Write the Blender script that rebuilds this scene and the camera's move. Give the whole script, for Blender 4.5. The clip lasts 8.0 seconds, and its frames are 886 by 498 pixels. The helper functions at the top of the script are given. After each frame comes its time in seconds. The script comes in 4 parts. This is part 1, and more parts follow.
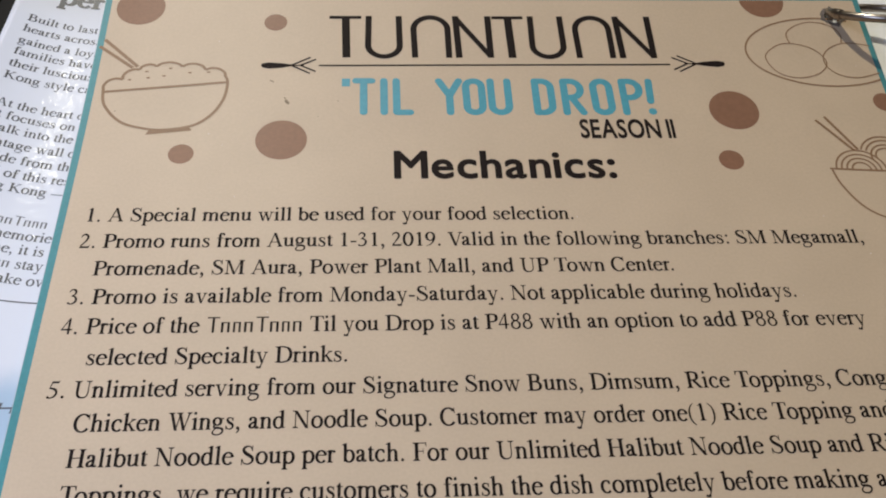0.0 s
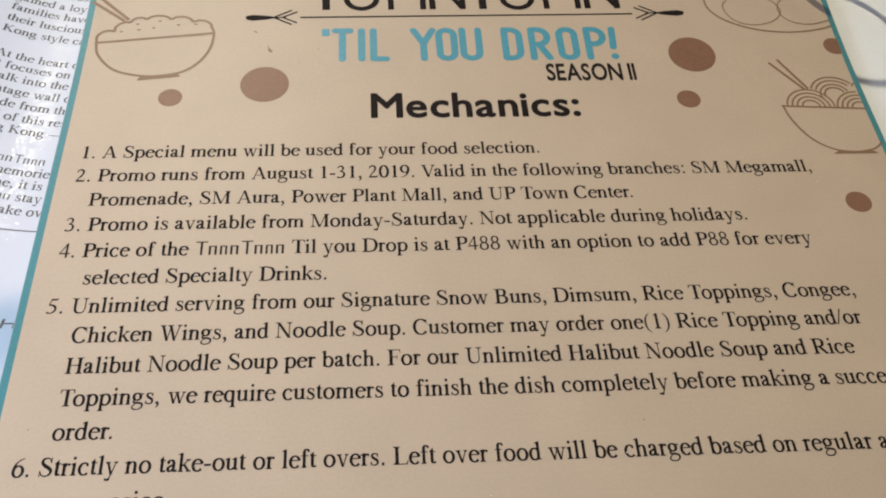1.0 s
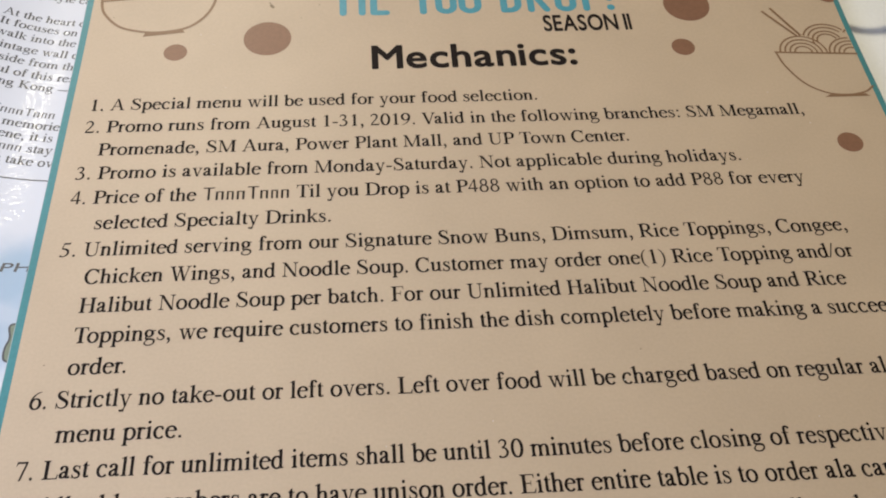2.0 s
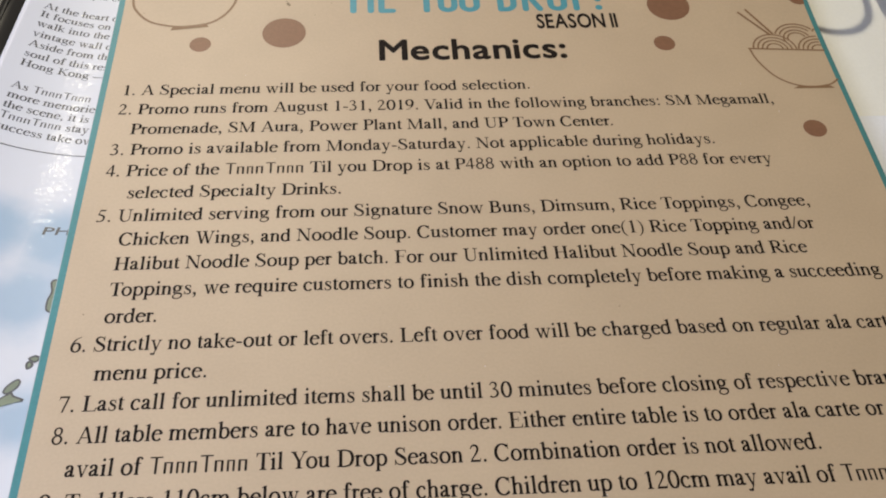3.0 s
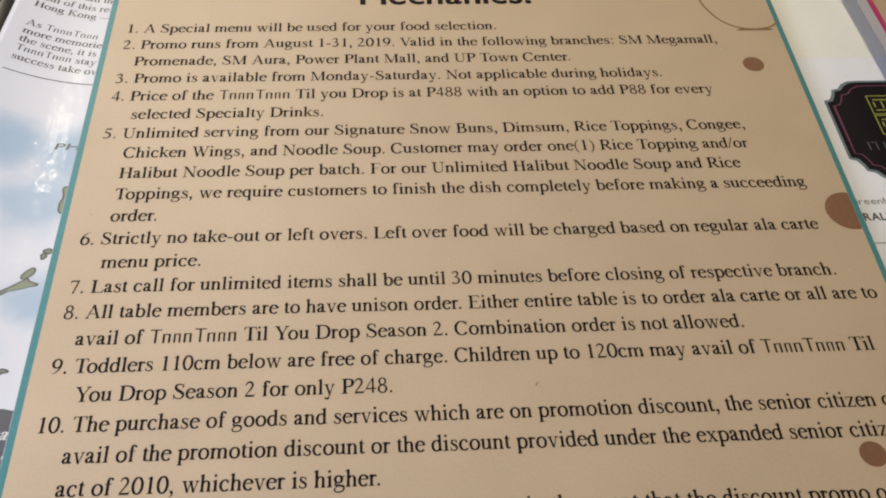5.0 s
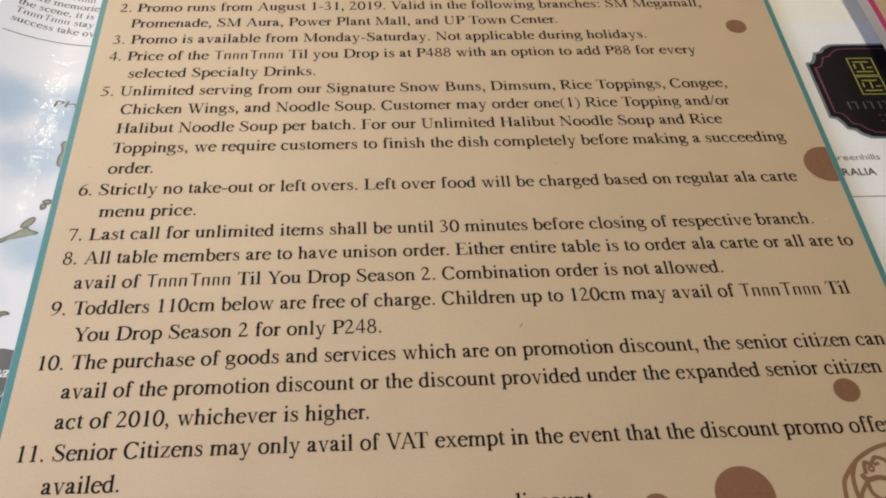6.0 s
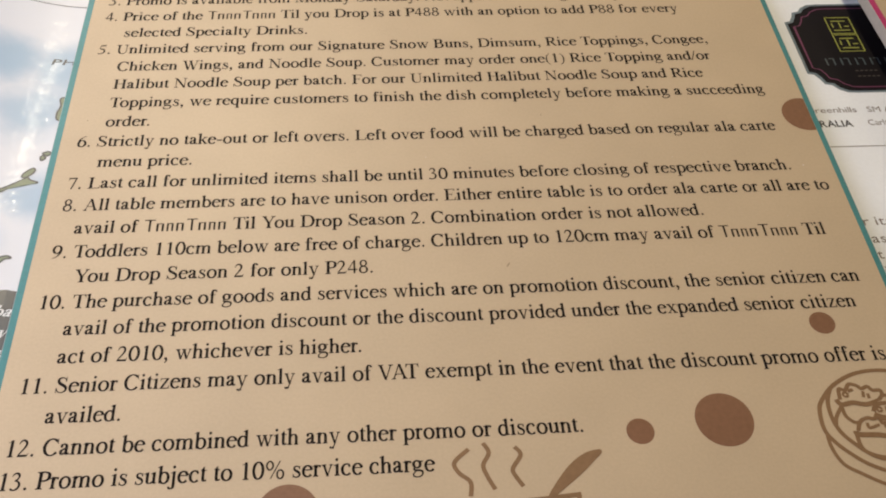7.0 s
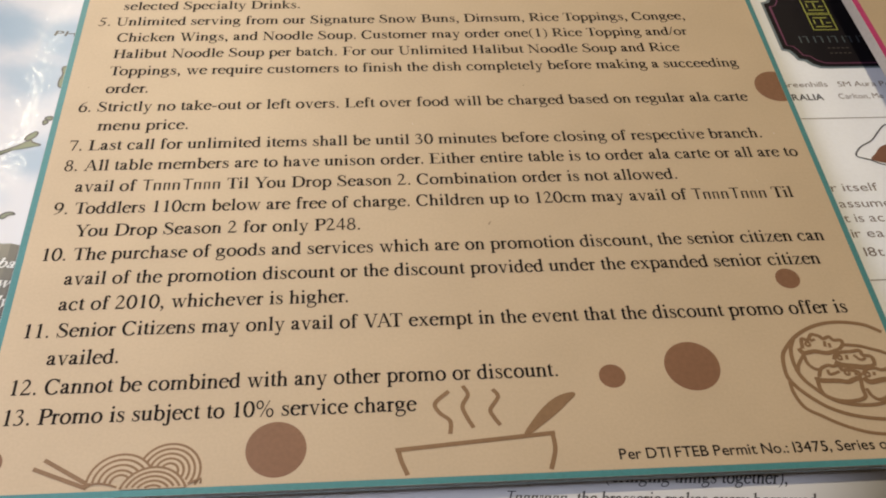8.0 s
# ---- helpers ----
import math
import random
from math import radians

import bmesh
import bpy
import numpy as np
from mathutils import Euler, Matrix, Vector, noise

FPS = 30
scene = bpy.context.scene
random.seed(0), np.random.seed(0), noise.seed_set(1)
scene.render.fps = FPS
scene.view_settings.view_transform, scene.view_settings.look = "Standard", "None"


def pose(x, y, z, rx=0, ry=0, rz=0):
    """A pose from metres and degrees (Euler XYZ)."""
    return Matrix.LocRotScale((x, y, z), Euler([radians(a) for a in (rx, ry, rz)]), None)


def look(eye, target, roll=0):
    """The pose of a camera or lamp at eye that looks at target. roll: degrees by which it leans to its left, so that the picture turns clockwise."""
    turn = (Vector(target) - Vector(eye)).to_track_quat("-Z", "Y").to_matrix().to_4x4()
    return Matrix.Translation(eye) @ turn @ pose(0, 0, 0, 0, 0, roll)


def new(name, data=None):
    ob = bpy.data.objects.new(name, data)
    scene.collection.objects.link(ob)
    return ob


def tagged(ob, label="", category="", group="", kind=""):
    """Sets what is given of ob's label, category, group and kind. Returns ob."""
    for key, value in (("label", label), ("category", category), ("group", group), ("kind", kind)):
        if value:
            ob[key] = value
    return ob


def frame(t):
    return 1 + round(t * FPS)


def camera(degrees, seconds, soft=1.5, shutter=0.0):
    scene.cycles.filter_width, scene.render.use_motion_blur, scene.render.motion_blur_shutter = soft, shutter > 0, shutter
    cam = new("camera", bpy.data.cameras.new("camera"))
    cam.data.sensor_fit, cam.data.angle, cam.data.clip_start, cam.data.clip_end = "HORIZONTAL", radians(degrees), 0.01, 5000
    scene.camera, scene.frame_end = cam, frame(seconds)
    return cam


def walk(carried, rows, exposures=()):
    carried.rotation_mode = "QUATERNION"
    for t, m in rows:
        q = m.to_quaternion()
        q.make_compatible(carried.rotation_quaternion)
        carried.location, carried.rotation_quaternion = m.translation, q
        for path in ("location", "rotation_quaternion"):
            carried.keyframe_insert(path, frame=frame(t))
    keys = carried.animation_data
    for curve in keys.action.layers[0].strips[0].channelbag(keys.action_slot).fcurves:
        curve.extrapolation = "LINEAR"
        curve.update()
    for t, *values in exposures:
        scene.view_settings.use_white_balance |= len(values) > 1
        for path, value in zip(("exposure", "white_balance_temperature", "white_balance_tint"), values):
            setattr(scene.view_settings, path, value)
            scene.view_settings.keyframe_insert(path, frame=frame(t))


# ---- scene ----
cam = camera(46.10, 8.0, soft=1.95)
walk(cam, [
    (0.0, pose(-0.03258, -0.16333, 0.18508, 38.539, -2.752, -2.716)),
    (0.5, pose(-0.02919, -0.17846, 0.18404, 38.616, -2.601, -3.228)),
    (1.0, pose(-0.02840, -0.18782, 0.18637, 38.909, -2.452, -3.383)),
    (1.5, pose(-0.02920, -0.19431, 0.18297, 38.529, -2.601, -4.154)),
    (1.7, pose(-0.02799, -0.19526, 0.18295, 38.292, -1.980, -4.091)),
    (2.8, pose(-0.02898, -0.22342, 0.19339, 39.508, -1.622, -3.303)),
    (3.0, pose(-0.02864, -0.22667, 0.19484, 39.748, -1.731, -3.350)),
    (3.5, pose(-0.02583, -0.23600, 0.19432, 39.735, -1.890, -3.473)),
    (4.0, pose(-0.02433, -0.24522, 0.19665, 39.786, -1.980, -3.653)),
    (4.5, pose(-0.02348, -0.25455, 0.19940, 40.093, -1.848, -3.531)),
    (4.7, pose(-0.02341, -0.25955, 0.20019, 40.445, -1.819, -3.415)),
    (5.8, pose(-0.02223, -0.27892, 0.20050, 40.367, -1.891, -3.179)),
    (6.0, pose(-0.02128, -0.28124, 0.19783, 40.438, -1.818, -3.376)),
    (6.5, pose(-0.02142, -0.28981, 0.19577, 40.430, -1.781, -3.707)),
    (7.0, pose(-0.02115, -0.29725, 0.19494, 40.478, -1.813, -3.949)),
    (7.5, pose(-0.01884, -0.30617, 0.19619, 40.553, -1.810, -3.988)),
    (8.0, pose(-0.01899, -0.31433, 0.19658, 40.770, -2.107, -3.830)),
], exposures=[(0.0, -0.15, 5800, 10), (0.5, -0.20, 5880, 10), (1.0, -0.08, 5980, 10), (1.5, -0.08, 6060, 10), (3.0, -0.14, 6250, 10), (3.5, -0.13, 6310, 10), (4.5, -0.14, 6480, 10), (6.0, -0.12, 6690, 10), (6.5, -0.01, 6830, 10), (7.0, -0.01, 6900, 10), (8.0, -0.03, 7030, 10)])

# ---- light: a warm lamp ahead of the table, and two added fill disks ----
world = bpy.data.worlds.new("world")
scene.world = world
world.use_nodes = True
world.node_tree.nodes["Background"].inputs[0].default_value = (1.0, 0.96, 0.92, 1)
world.node_tree.nodes["Background"].inputs[1].default_value = 0.02


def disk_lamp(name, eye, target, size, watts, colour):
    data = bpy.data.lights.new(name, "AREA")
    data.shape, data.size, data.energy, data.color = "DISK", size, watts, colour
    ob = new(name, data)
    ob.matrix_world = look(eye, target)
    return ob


WARM, COOL = (1.06, 0.93, 0.68), (0.87, 0.96, 1.25)
disk_lamp("pendant_bulb", (-0.30, 1.10, 1.15), (0, -0.05, 0), 0.08, 19.0, WARM)
# cool fill added out of view to brighten the left side; no fixture there
disk_lamp("side_fill", (-0.27, -0.11, 0.36), (-0.37, -0.082, 0), 0.4, 1.66, COOL)
# unseen fill added up high for general brightness and the ring's reflection
disk_lamp("ambient_fill", (1.3, 1.6, 1.72), (1.0, 1.2, 0), 0.5, 3, WARM)


# ---- materials ----
def nodes_of(name):
    mat = bpy.data.materials.new(name)
    mat.use_nodes = True
    nt = mat.node_tree
    return mat, nt, nt.nodes["Principled BSDF"]


def surface(name, colour, rough=0.5, metal=0.0, grain=0.06, scale=900.0, stain=0.05, bump=0.0, coat=0.0, coat_rough=0.2, spec=0.5):
    """Base colour varied by fine grain and broad blotches, with a fine relief."""
    mat, nt, bsdf = nodes_of(name)
    geo = nt.nodes.new("ShaderNodeNewGeometry")
    fine = nt.nodes.new("ShaderNodeTexNoise")
    fine.inputs["Scale"].default_value, fine.inputs["Detail"].default_value = scale, 3
    wide = nt.nodes.new("ShaderNodeTexNoise")
    wide.inputs["Scale"].default_value, wide.inputs["Detail"].default_value = scale / 30, 4
    nt.links.new(geo.outputs["Position"], fine.inputs["Vector"])
    nt.links.new(geo.outputs["Position"], wide.inputs["Vector"])
    value = None
    for tex, amount in ((fine, grain), (wide, stain)):
        ramp = nt.nodes.new("ShaderNodeMapRange")
        ramp.inputs["From Min"].default_value, ramp.inputs["From Max"].default_value = 0.3, 0.7
        ramp.inputs["To Min"].default_value, ramp.inputs["To Max"].default_value = 1 - amount, 1 + amount
        nt.links.new(tex.outputs["Fac"], ramp.inputs["Value"])
        if value is None:
            value = ramp.outputs["Result"]
        else:
            mul = nt.nodes.new("ShaderNodeMath")
            mul.operation = "MULTIPLY"
            nt.links.new(value, mul.inputs[0])
            nt.links.new(ramp.outputs["Result"], mul.inputs[1])
            value = mul.outputs[0]
    mix = nt.nodes.new("ShaderNodeVectorMath")
    mix.operation = "SCALE"
    mix.inputs[0].default_value = colour
    nt.links.new(value, mix.inputs["Scale"])
    nt.links.new(mix.outputs["Vector"], bsdf.inputs["Base Color"])
    bsdf.inputs["Roughness"].default_value, bsdf.inputs["Metallic"].default_value = rough, metal
    bsdf.inputs["Specular IOR Level"].default_value = spec
    bsdf.inputs["Coat Weight"].default_value, bsdf.inputs["Coat Roughness"].default_value = coat, coat_rough
    if bump:
        relief = nt.nodes.new("ShaderNodeBump")
        relief.inputs["Strength"].default_value, relief.inputs["Distance"].default_value = bump, 0.0002
        nt.links.new(fine.outputs["Fac"], relief.inputs["Height"])
        nt.links.new(relief.outputs["Normal"], bsdf.inputs["Normal"])
    return mat


LAM = dict(coat=0.09, coat_rough=0.38, spec=0.12)
BEIGE = surface("beige_print", (0.555, 0.425, 0.285), 0.55, grain=0.03, stain=0.035, bump=0.06, scale=1400, **LAM)
TEAL = surface("teal_print", (0.068, 0.235, 0.24), 0.45, stain=0.06, **LAM)
SKY_TEAL = surface("blue_print", (0.085, 0.30, 0.35), 0.45, **LAM)
BROWN = surface("brown_print", (0.235, 0.118, 0.066), 0.5, **LAM)
LINE_BROWN = surface("brown_line_print", (0.25, 0.145, 0.075), 0.5, **LAM)
INK = surface("black_print", (0.014, 0.009, 0.008), 0.6, coat=0.0, spec=0.06)
BOARD = surface("grey_board", (0.36, 0.34, 0.32), 0.6, grain=0.15)
FILM = surface("laminate_film", (0.42, 0.50, 0.50), 0.2, coat=0.3, coat_rough=0.1)
SCUFF = surface("scuffed_film", (0.15, 0.12, 0.10), 0.5, grain=0.4, stain=0.3, bump=0.5)
DUST = surface("pale_dust", (0.72, 0.66, 0.58), 0.9)
DIRT = surface("dark_dirt", (0.26, 0.19, 0.115), 0.8)
STEEL = surface("ring_steel", (0.33, 0.285, 0.245), 0.30, metal=1.0, grain=0.1)
COVER = surface("black_plastic", (0.012, 0.011, 0.011), 0.38, bump=0.1, spec=0.2)
PAGE_INK = surface("page_black_print", (0.045, 0.045, 0.05), 0.5)
SLATE = surface("slate_print", (0.035, 0.036, 0.04), 0.35, stain=0.25)
CHALK = surface("white_print", (0.62, 0.62, 0.60), 0.5)
LEAF = surface("green_print", (0.15, 0.185, 0.115), 0.5)
WHITE = surface("white_paper", (0.86, 0.885, 0.94), 0.45, grain=0.02, stain=0.03, coat=0.2, coat_rough=0.4)
CREAM = surface("cream_paper", (0.88, 0.88, 0.83), 0.45, grain=0.02, stain=0.03, coat=0.3, coat_rough=0.35)
BADGE = surface("badge_black_print", (0.010, 0.008, 0.010), 0.5, spec=0.1)
PINK = surface("magenta_print", (0.52, 0.04, 0.17), 0.5)
DIM_PINK = surface("dark_pink_print", (0.16, 0.03, 0.09), 0.5)
LIME = surface("lime_print", (0.42, 0.43, 0.08), 0.5)
STEEL_BLUE = surface("grey_blue_print", (0.16, 0.21, 0.24), 0.5)
DIM_BLUE = surface("dim_blue_print", (0.055, 0.075, 0.085), 0.5)
DIM_BROWN = surface("dim_brown_print", (0.05, 0.038, 0.032), 0.5)
GREY_INK = surface("grey_print", (0.17, 0.13, 0.12), 0.5)
RUST = surface("rust_print", (0.20, 0.085, 0.05), 0.5)
EDGE_WHITE = surface("white_board_edge", (0.62, 0.57, 0.56), 0.6)
WOOD = surface("dark_wood", (0.05, 0.032, 0.022), 0.35, scale=120, grain=0.3, stain=0.3)
PLASTER = surface("wall_plaster", (0.62, 0.55, 0.46), 0.8, scale=60)
CARPET = surface("floor_tile", (0.16, 0.13, 0.10), 0.5, scale=40)


def map_page():
    """Glossy white page in a wrinkled clear sleeve, with pale blue watercolour clouds."""
    mat, nt, bsdf = nodes_of("map_page")
    geo = nt.nodes.new("ShaderNodeNewGeometry")
    warp = nt.nodes.new("ShaderNodeTexNoise")
    warp.inputs["Scale"].default_value, warp.inputs["Detail"].default_value = 90, 4
    nt.links.new(geo.outputs["Position"], warp.inputs["Vector"])
    total = None
    for x, y, r, force in ((-0.121, -0.055, 0.0125, 0.85), (-0.108, -0.057, 0.012, 0.8), (-0.113, -0.076, 0.0135, 0.75), (-0.109, -0.066, 0.010, 0.5),
                           (-0.1065, -0.108, 0.010, 0.75), (-0.132, -0.066, 0.012, 0.6), (-0.118, -0.121, 0.008, 0.3)):
        far = nt.nodes.new("ShaderNodeVectorMath")
        far.operation = "DISTANCE"
        flat = nt.nodes.new("ShaderNodeVectorMath")
        flat.operation = "MULTIPLY"
        flat.inputs[1].default_value = (1, 1, 0)
        nt.links.new(geo.outputs["Position"], flat.inputs[0])
        nt.links.new(flat.outputs["Vector"], far.inputs[0])
        far.inputs[1].default_value = (x, y, 0)
        wob = nt.nodes.new("ShaderNodeMath")
        wob.operation = "MULTIPLY_ADD"
        wob.inputs[1].default_value = 0.012
        nt.links.new(warp.outputs["Fac"], wob.inputs[0])
        nt.links.new(far.outputs["Value"], wob.inputs[2])
        ramp = nt.nodes.new("ShaderNodeMapRange")
        ramp.interpolation_type = "SMOOTHSTEP"
        ramp.inputs["From Min"].default_value, ramp.inputs["From Max"].default_value = r + 0.0085, r * 0.35 + 0.005
        ramp.inputs["To Min"].default_value, ramp.inputs["To Max"].default_value = 0, force
        nt.links.new(wob.outputs[0], ramp.inputs["Value"])
        if total is None:
            total = ramp.outputs["Result"]
        else:
            big = nt.nodes.new("ShaderNodeMath")
            big.operation = "MAXIMUM"
            nt.links.new(total, big.inputs[0])
            nt.links.new(ramp.outputs["Result"], big.inputs[1])
            total = big.outputs[0]
    mix = nt.nodes.new("ShaderNodeMix")
    mix.data_type = "RGBA"
    mix.inputs["A"].default_value, mix.inputs["B"].default_value = (0.66, 0.655, 0.665, 1), (0.30, 0.42, 0.52, 1)
    nt.links.new(total, mix.inputs["Factor"])
    nt.links.new(mix.outputs["Result"], bsdf.inputs["Base Color"])
    bsdf.inputs["Roughness"].default_value = 0.5
    bsdf.inputs["Specular IOR Level"].default_value = 0.2
    # the sleeve: fine wrinkles that glint
    tiny = nt.nodes.new("ShaderNodeTexNoise")
    tiny.inputs["Scale"].default_value, tiny.inputs["Detail"].default_value = 700, 2
    broad = nt.nodes.new("ShaderNodeTexNoise")
    broad.inputs["Scale"].default_value, broad.inputs["Detail"].default_value = 130, 3
    nt.links.new(geo.outputs["Position"], tiny.inputs["Vector"])
    nt.links.new(geo.outputs["Position"], broad.inputs["Vector"])
    add = nt.nodes.new("ShaderNodeMath")
    add.operation = "MULTIPLY_ADD"
    add.inputs[1].default_value = 3.0
    nt.links.new(broad.outputs["Fac"], add.inputs[0])
    nt.links.new(tiny.outputs["Fac"], add.inputs[2])
    relief = nt.nodes.new("ShaderNodeBump")
    relief.inputs["Strength"].default_value, relief.inputs["Distance"].default_value = 0.35, 0.0003
    nt.links.new(add.outputs[0], relief.inputs["Height"])
    nt.links.new(relief.outputs["Normal"], bsdf.inputs["Coat Normal"])
    bsdf.inputs["Coat Weight"].default_value, bsdf.inputs["Coat Roughness"].default_value = 0.032, 0.09
    return mat


MAP_PAGE = map_page()
MM = 0.001


# ---- mesh helpers ----
def mesh_part(name, verts, faces, mat, parent=None, label=""):
    me = bpy.data.meshes.new(name)
    me.from_pydata([tuple(v) for v in verts], [], faces)
    me.materials.append(mat)
    me.update()
    ob = new(name, me)
    if parent is not None:
        ob.parent = parent
    if label:
        ob["label"] = label
    return ob


def part(name, bm, mat, parent=None, label=""):
    me = bpy.data.meshes.new(name)
    bm.to_mesh(me)
    bm.free()
    me.materials.append(mat)
    ob = new(name, me)
    if parent is not None:
        ob.parent = parent
    if label:
        ob["label"] = label
    return ob


def empty(name, x, y, z):
    ob = new(name)
    ob.empty_display_size = 0.02
    return ob


def join(pieces):
    """Several (verts, faces) as one."""
    verts, faces = [], []
    for v, f in pieces:
        k = len(verts)
        verts += list(v)
        faces += [tuple(i + k for i in g) for g in f]
    return verts, faces


def smooth(points, steps=8, closed=False):
    """A Catmull-Rom line through points."""
    pts = [Vector(p) for p in points]
    n, out = len(pts), []
    for i in range(n if closed else n - 1):
        if closed:
            a, b, c, d = (pts[(i + k) % n] for k in (-1, 0, 1, 2))
        else:
            a, b, c, d = pts[max(i - 1, 0)], pts[i], pts[i + 1], pts[min(i + 2, n - 1)]
        for s in range(steps):
            t = s / steps
            out.append(0.5 * (2 * b + (c - a) * t + (2 * a - 5 * b + 4 * c - d) * t * t + (3 * b - a - 3 * c + d) * t ** 3))
    if not closed:
        out.append(pts[-1])
    return out


def arc(cx, cy, rx, ry, a0, a1, n=24, turn=0.0):
    out = []
    for i in range(n + 1):
        a = radians(a0 + (a1 - a0) * i / n)
        x, y = rx * math.cos(a), ry * math.sin(a)
        c, s = math.cos(radians(turn)), math.sin(radians(turn))
        out.append((cx + x * c - y * s, cy + x * s + y * c))
    return out


LIFT = [0]


def stroke(points, width, closed=False, round_end=False):
    """A flat band of that width along the line; each new one lies a hair above the last."""
    pts = [Vector((p[0], p[1])) for p in points]
    n = len(pts)
    widths = width if isinstance(width, (list, tuple)) else [width] * n
    LIFT[0] = (LIFT[0] + 1) % 24
    z = LIFT[0] * 0.0012
    verts, faces = [], []
    for i, p in enumerate(pts):
        a = pts[(i - 1) % n] if closed or i else p
        b = pts[(i + 1) % n] if closed or i < n - 1 else p
        d = (b - a).normalized() if (b - a).length > 1e-9 else Vector((1, 0))
        d1 = (p - a).normalized() if (p - a).length > 1e-9 else d
        cosine = max(0.5, d.dot(d1))
        side = Vector((-d.y, d.x)) * widths[i] / 2 / cosine
        verts += [(*(p - side), z), (*(p + side), z)]
    for i in range(n if closed else n - 1):
        j = (i + 1) % n
        faces.append((2 * i, 2 * j, 2 * j + 1, 2 * i + 1))
    if round_end and not closed:
        for p, r in ((pts[0], widths[0] / 2), (pts[-1], widths[-1] / 2)):
            k = len(verts)
            verts += [(p.x + r * math.cos(a * math.pi / 8), p.y + r * math.sin(a * math.pi / 8), z + 0.0006) for a in range(16)]
            faces.append(tuple(range(k, k + 16)))
    return verts, faces


def blob(points, z=0.0):
    """A filled outline (star-shaped about its middle)."""
    pts = [(p[0], p[1]) for p in points]
    cx, cy = sum(p[0] for p in pts) / len(pts), sum(p[1] for p in pts) / len(pts)
    verts = [(cx, cy, z)] + [(*p, z) for p in pts]
    return verts, [(0, i + 1, (i + 1) % len(pts) + 1) for i in range(len(pts))]


def bar(x0, y0, x1, y1):
    return [(x0, y0, 0), (x1, y0, 0), (x1, y1, 0), (x0, y1, 0)], [(0, 1, 2, 3)]


# ---- lettering: a book face drawn with a broad nib, and the built-in font for the plain faces ----
ADVANCE = dict(zip("abcdefghijklmnopqrstuvwxyz", (444, 500, 444, 500, 444, 333, 500, 500, 278, 278, 500, 278, 778, 500, 500, 500, 500, 333, 389, 278, 500, 500, 722, 500, 500, 444)))
ADVANCE.update(zip("ABCDEFGHIJKLMNOPQRSTUVWXYZ", (722, 667, 667, 722, 611, 556, 722, 722, 333, 389, 722, 611, 889, 722, 722, 556, 722, 667, 556, 611, 722, 722, 944, 722, 722, 611)))
ADVANCE.update({c: 500 for c in "0123456789"})
ADVANCE.update({".": 250, ",": 250, ":": 278, "-": 333, "!": 333, "(": 333, ")": 333, "/": 278, "%": 833, " ": 250, "'": 180, "\u2014": 1000})
KERN = {"To": -0.07, "Tu": -0.05, "Ti": -0.035, "Yo": -0.1, "VA": -0.13, "AT": -0.11, "Wi": -0.04, "Va": -0.11, "r.": -0.05, "r,": -0.05, "P.": -0.08}
GLYPHS = {}
SERIF = {}
THICK, BOLD, HAIR = 0.117, 0.131, 0.055


def nib(points, thick=THICK, thin=HAIR, closed=False, profile=None):
    """A stroke as a broad nib draws it: thick going up and down, thin going across; or with widths of its own."""
    n, widths = len(points), []
    for i in range(n):
        if profile:
            s = i / (n - 1) * (len(profile) - 1)
            k = min(int(s), len(profile) - 2)
            widths.append(profile[k] + (profile[k + 1] - profile[k]) * (s - k))
            continue
        a = Vector(points[(i - 1) % n if closed or i else 0][:2])
        b = Vector(points[(i + 1) % n if closed or i < n - 1 else n - 1][:2])
        d = (b - a).normalized()
        widths.append(thin + (thick - thin) * abs(d.y) ** 1.6)
    return stroke(points, widths, closed)


def fill(*points):
    LIFT[0] = (LIFT[0] + 1) % 24
    return [(*p, LIFT[0] * 0.0012) for p in points], [tuple(range(len(points)))]


def rod(x0, y0, x1, y1, width):
    return stroke([(x0, y0), (x1, y1)], width)


def slope(x0, y0, x1, y1, width):
    """A slanting stroke cut off level at both ends."""
    h = width / 2 * math.hypot(x1 - x0, y1 - y0) / abs(y1 - y0)
    return fill((x0 - h, y0), (x1 - h, y1), (x1 + h, y1), (x0 + h, y0))


def ball(x, y, r=0.046):
    LIFT[0] = (LIFT[0] + 1) % 24
    return blob(arc(x, y, r, r, 0, 330, 11), LIFT[0] * 0.0012)


def foot(x, y, left=0.1, right=0.1, up=1, stem=THICK):
    """A bracketed serif on the line y; up is 1 at a stroke's foot and -1 at its head."""
    h, s = 0.030 * up, stem / 2
    return fill((x - left, y), (x + right, y), (x + right, y + h * 0.75), (x + s, y + h * 2.0), (x - s, y + h * 2.0), (x - left, y + h * 0.75))


def flag(x, y, stem=THICK):
    s = stem / 2
    return fill((x - s - 0.075, y - 0.052), (x - s - 0.07, y - 0.072), (x - s + 0.01, y - 0.075), (x + s, y - 0.09), (x + s, y + 0.012), (x + s - 0.02, y + 0.012))


def post(x, y0, y1, width=THICK):
    return fill((x - width / 2, y0), (x + width / 2, y0), (x + width / 2, y1), (x - width / 2, y1))


def curve(*points, **more):
    return nib(smooth(points, 6), **more)


def oval(x, y, rx, ry, thick=THICK):
    return nib(arc(x, y, rx, ry, 0, 350, 35), thick, closed=True)


def turn_over(shape, w, h):
    return [(w - v[0], h - v[1], v[2]) for v in shape[0]], shape[1]


def letter(chars, *pieces):
    for char in chars:
        SERIF[char] = join(pieces)


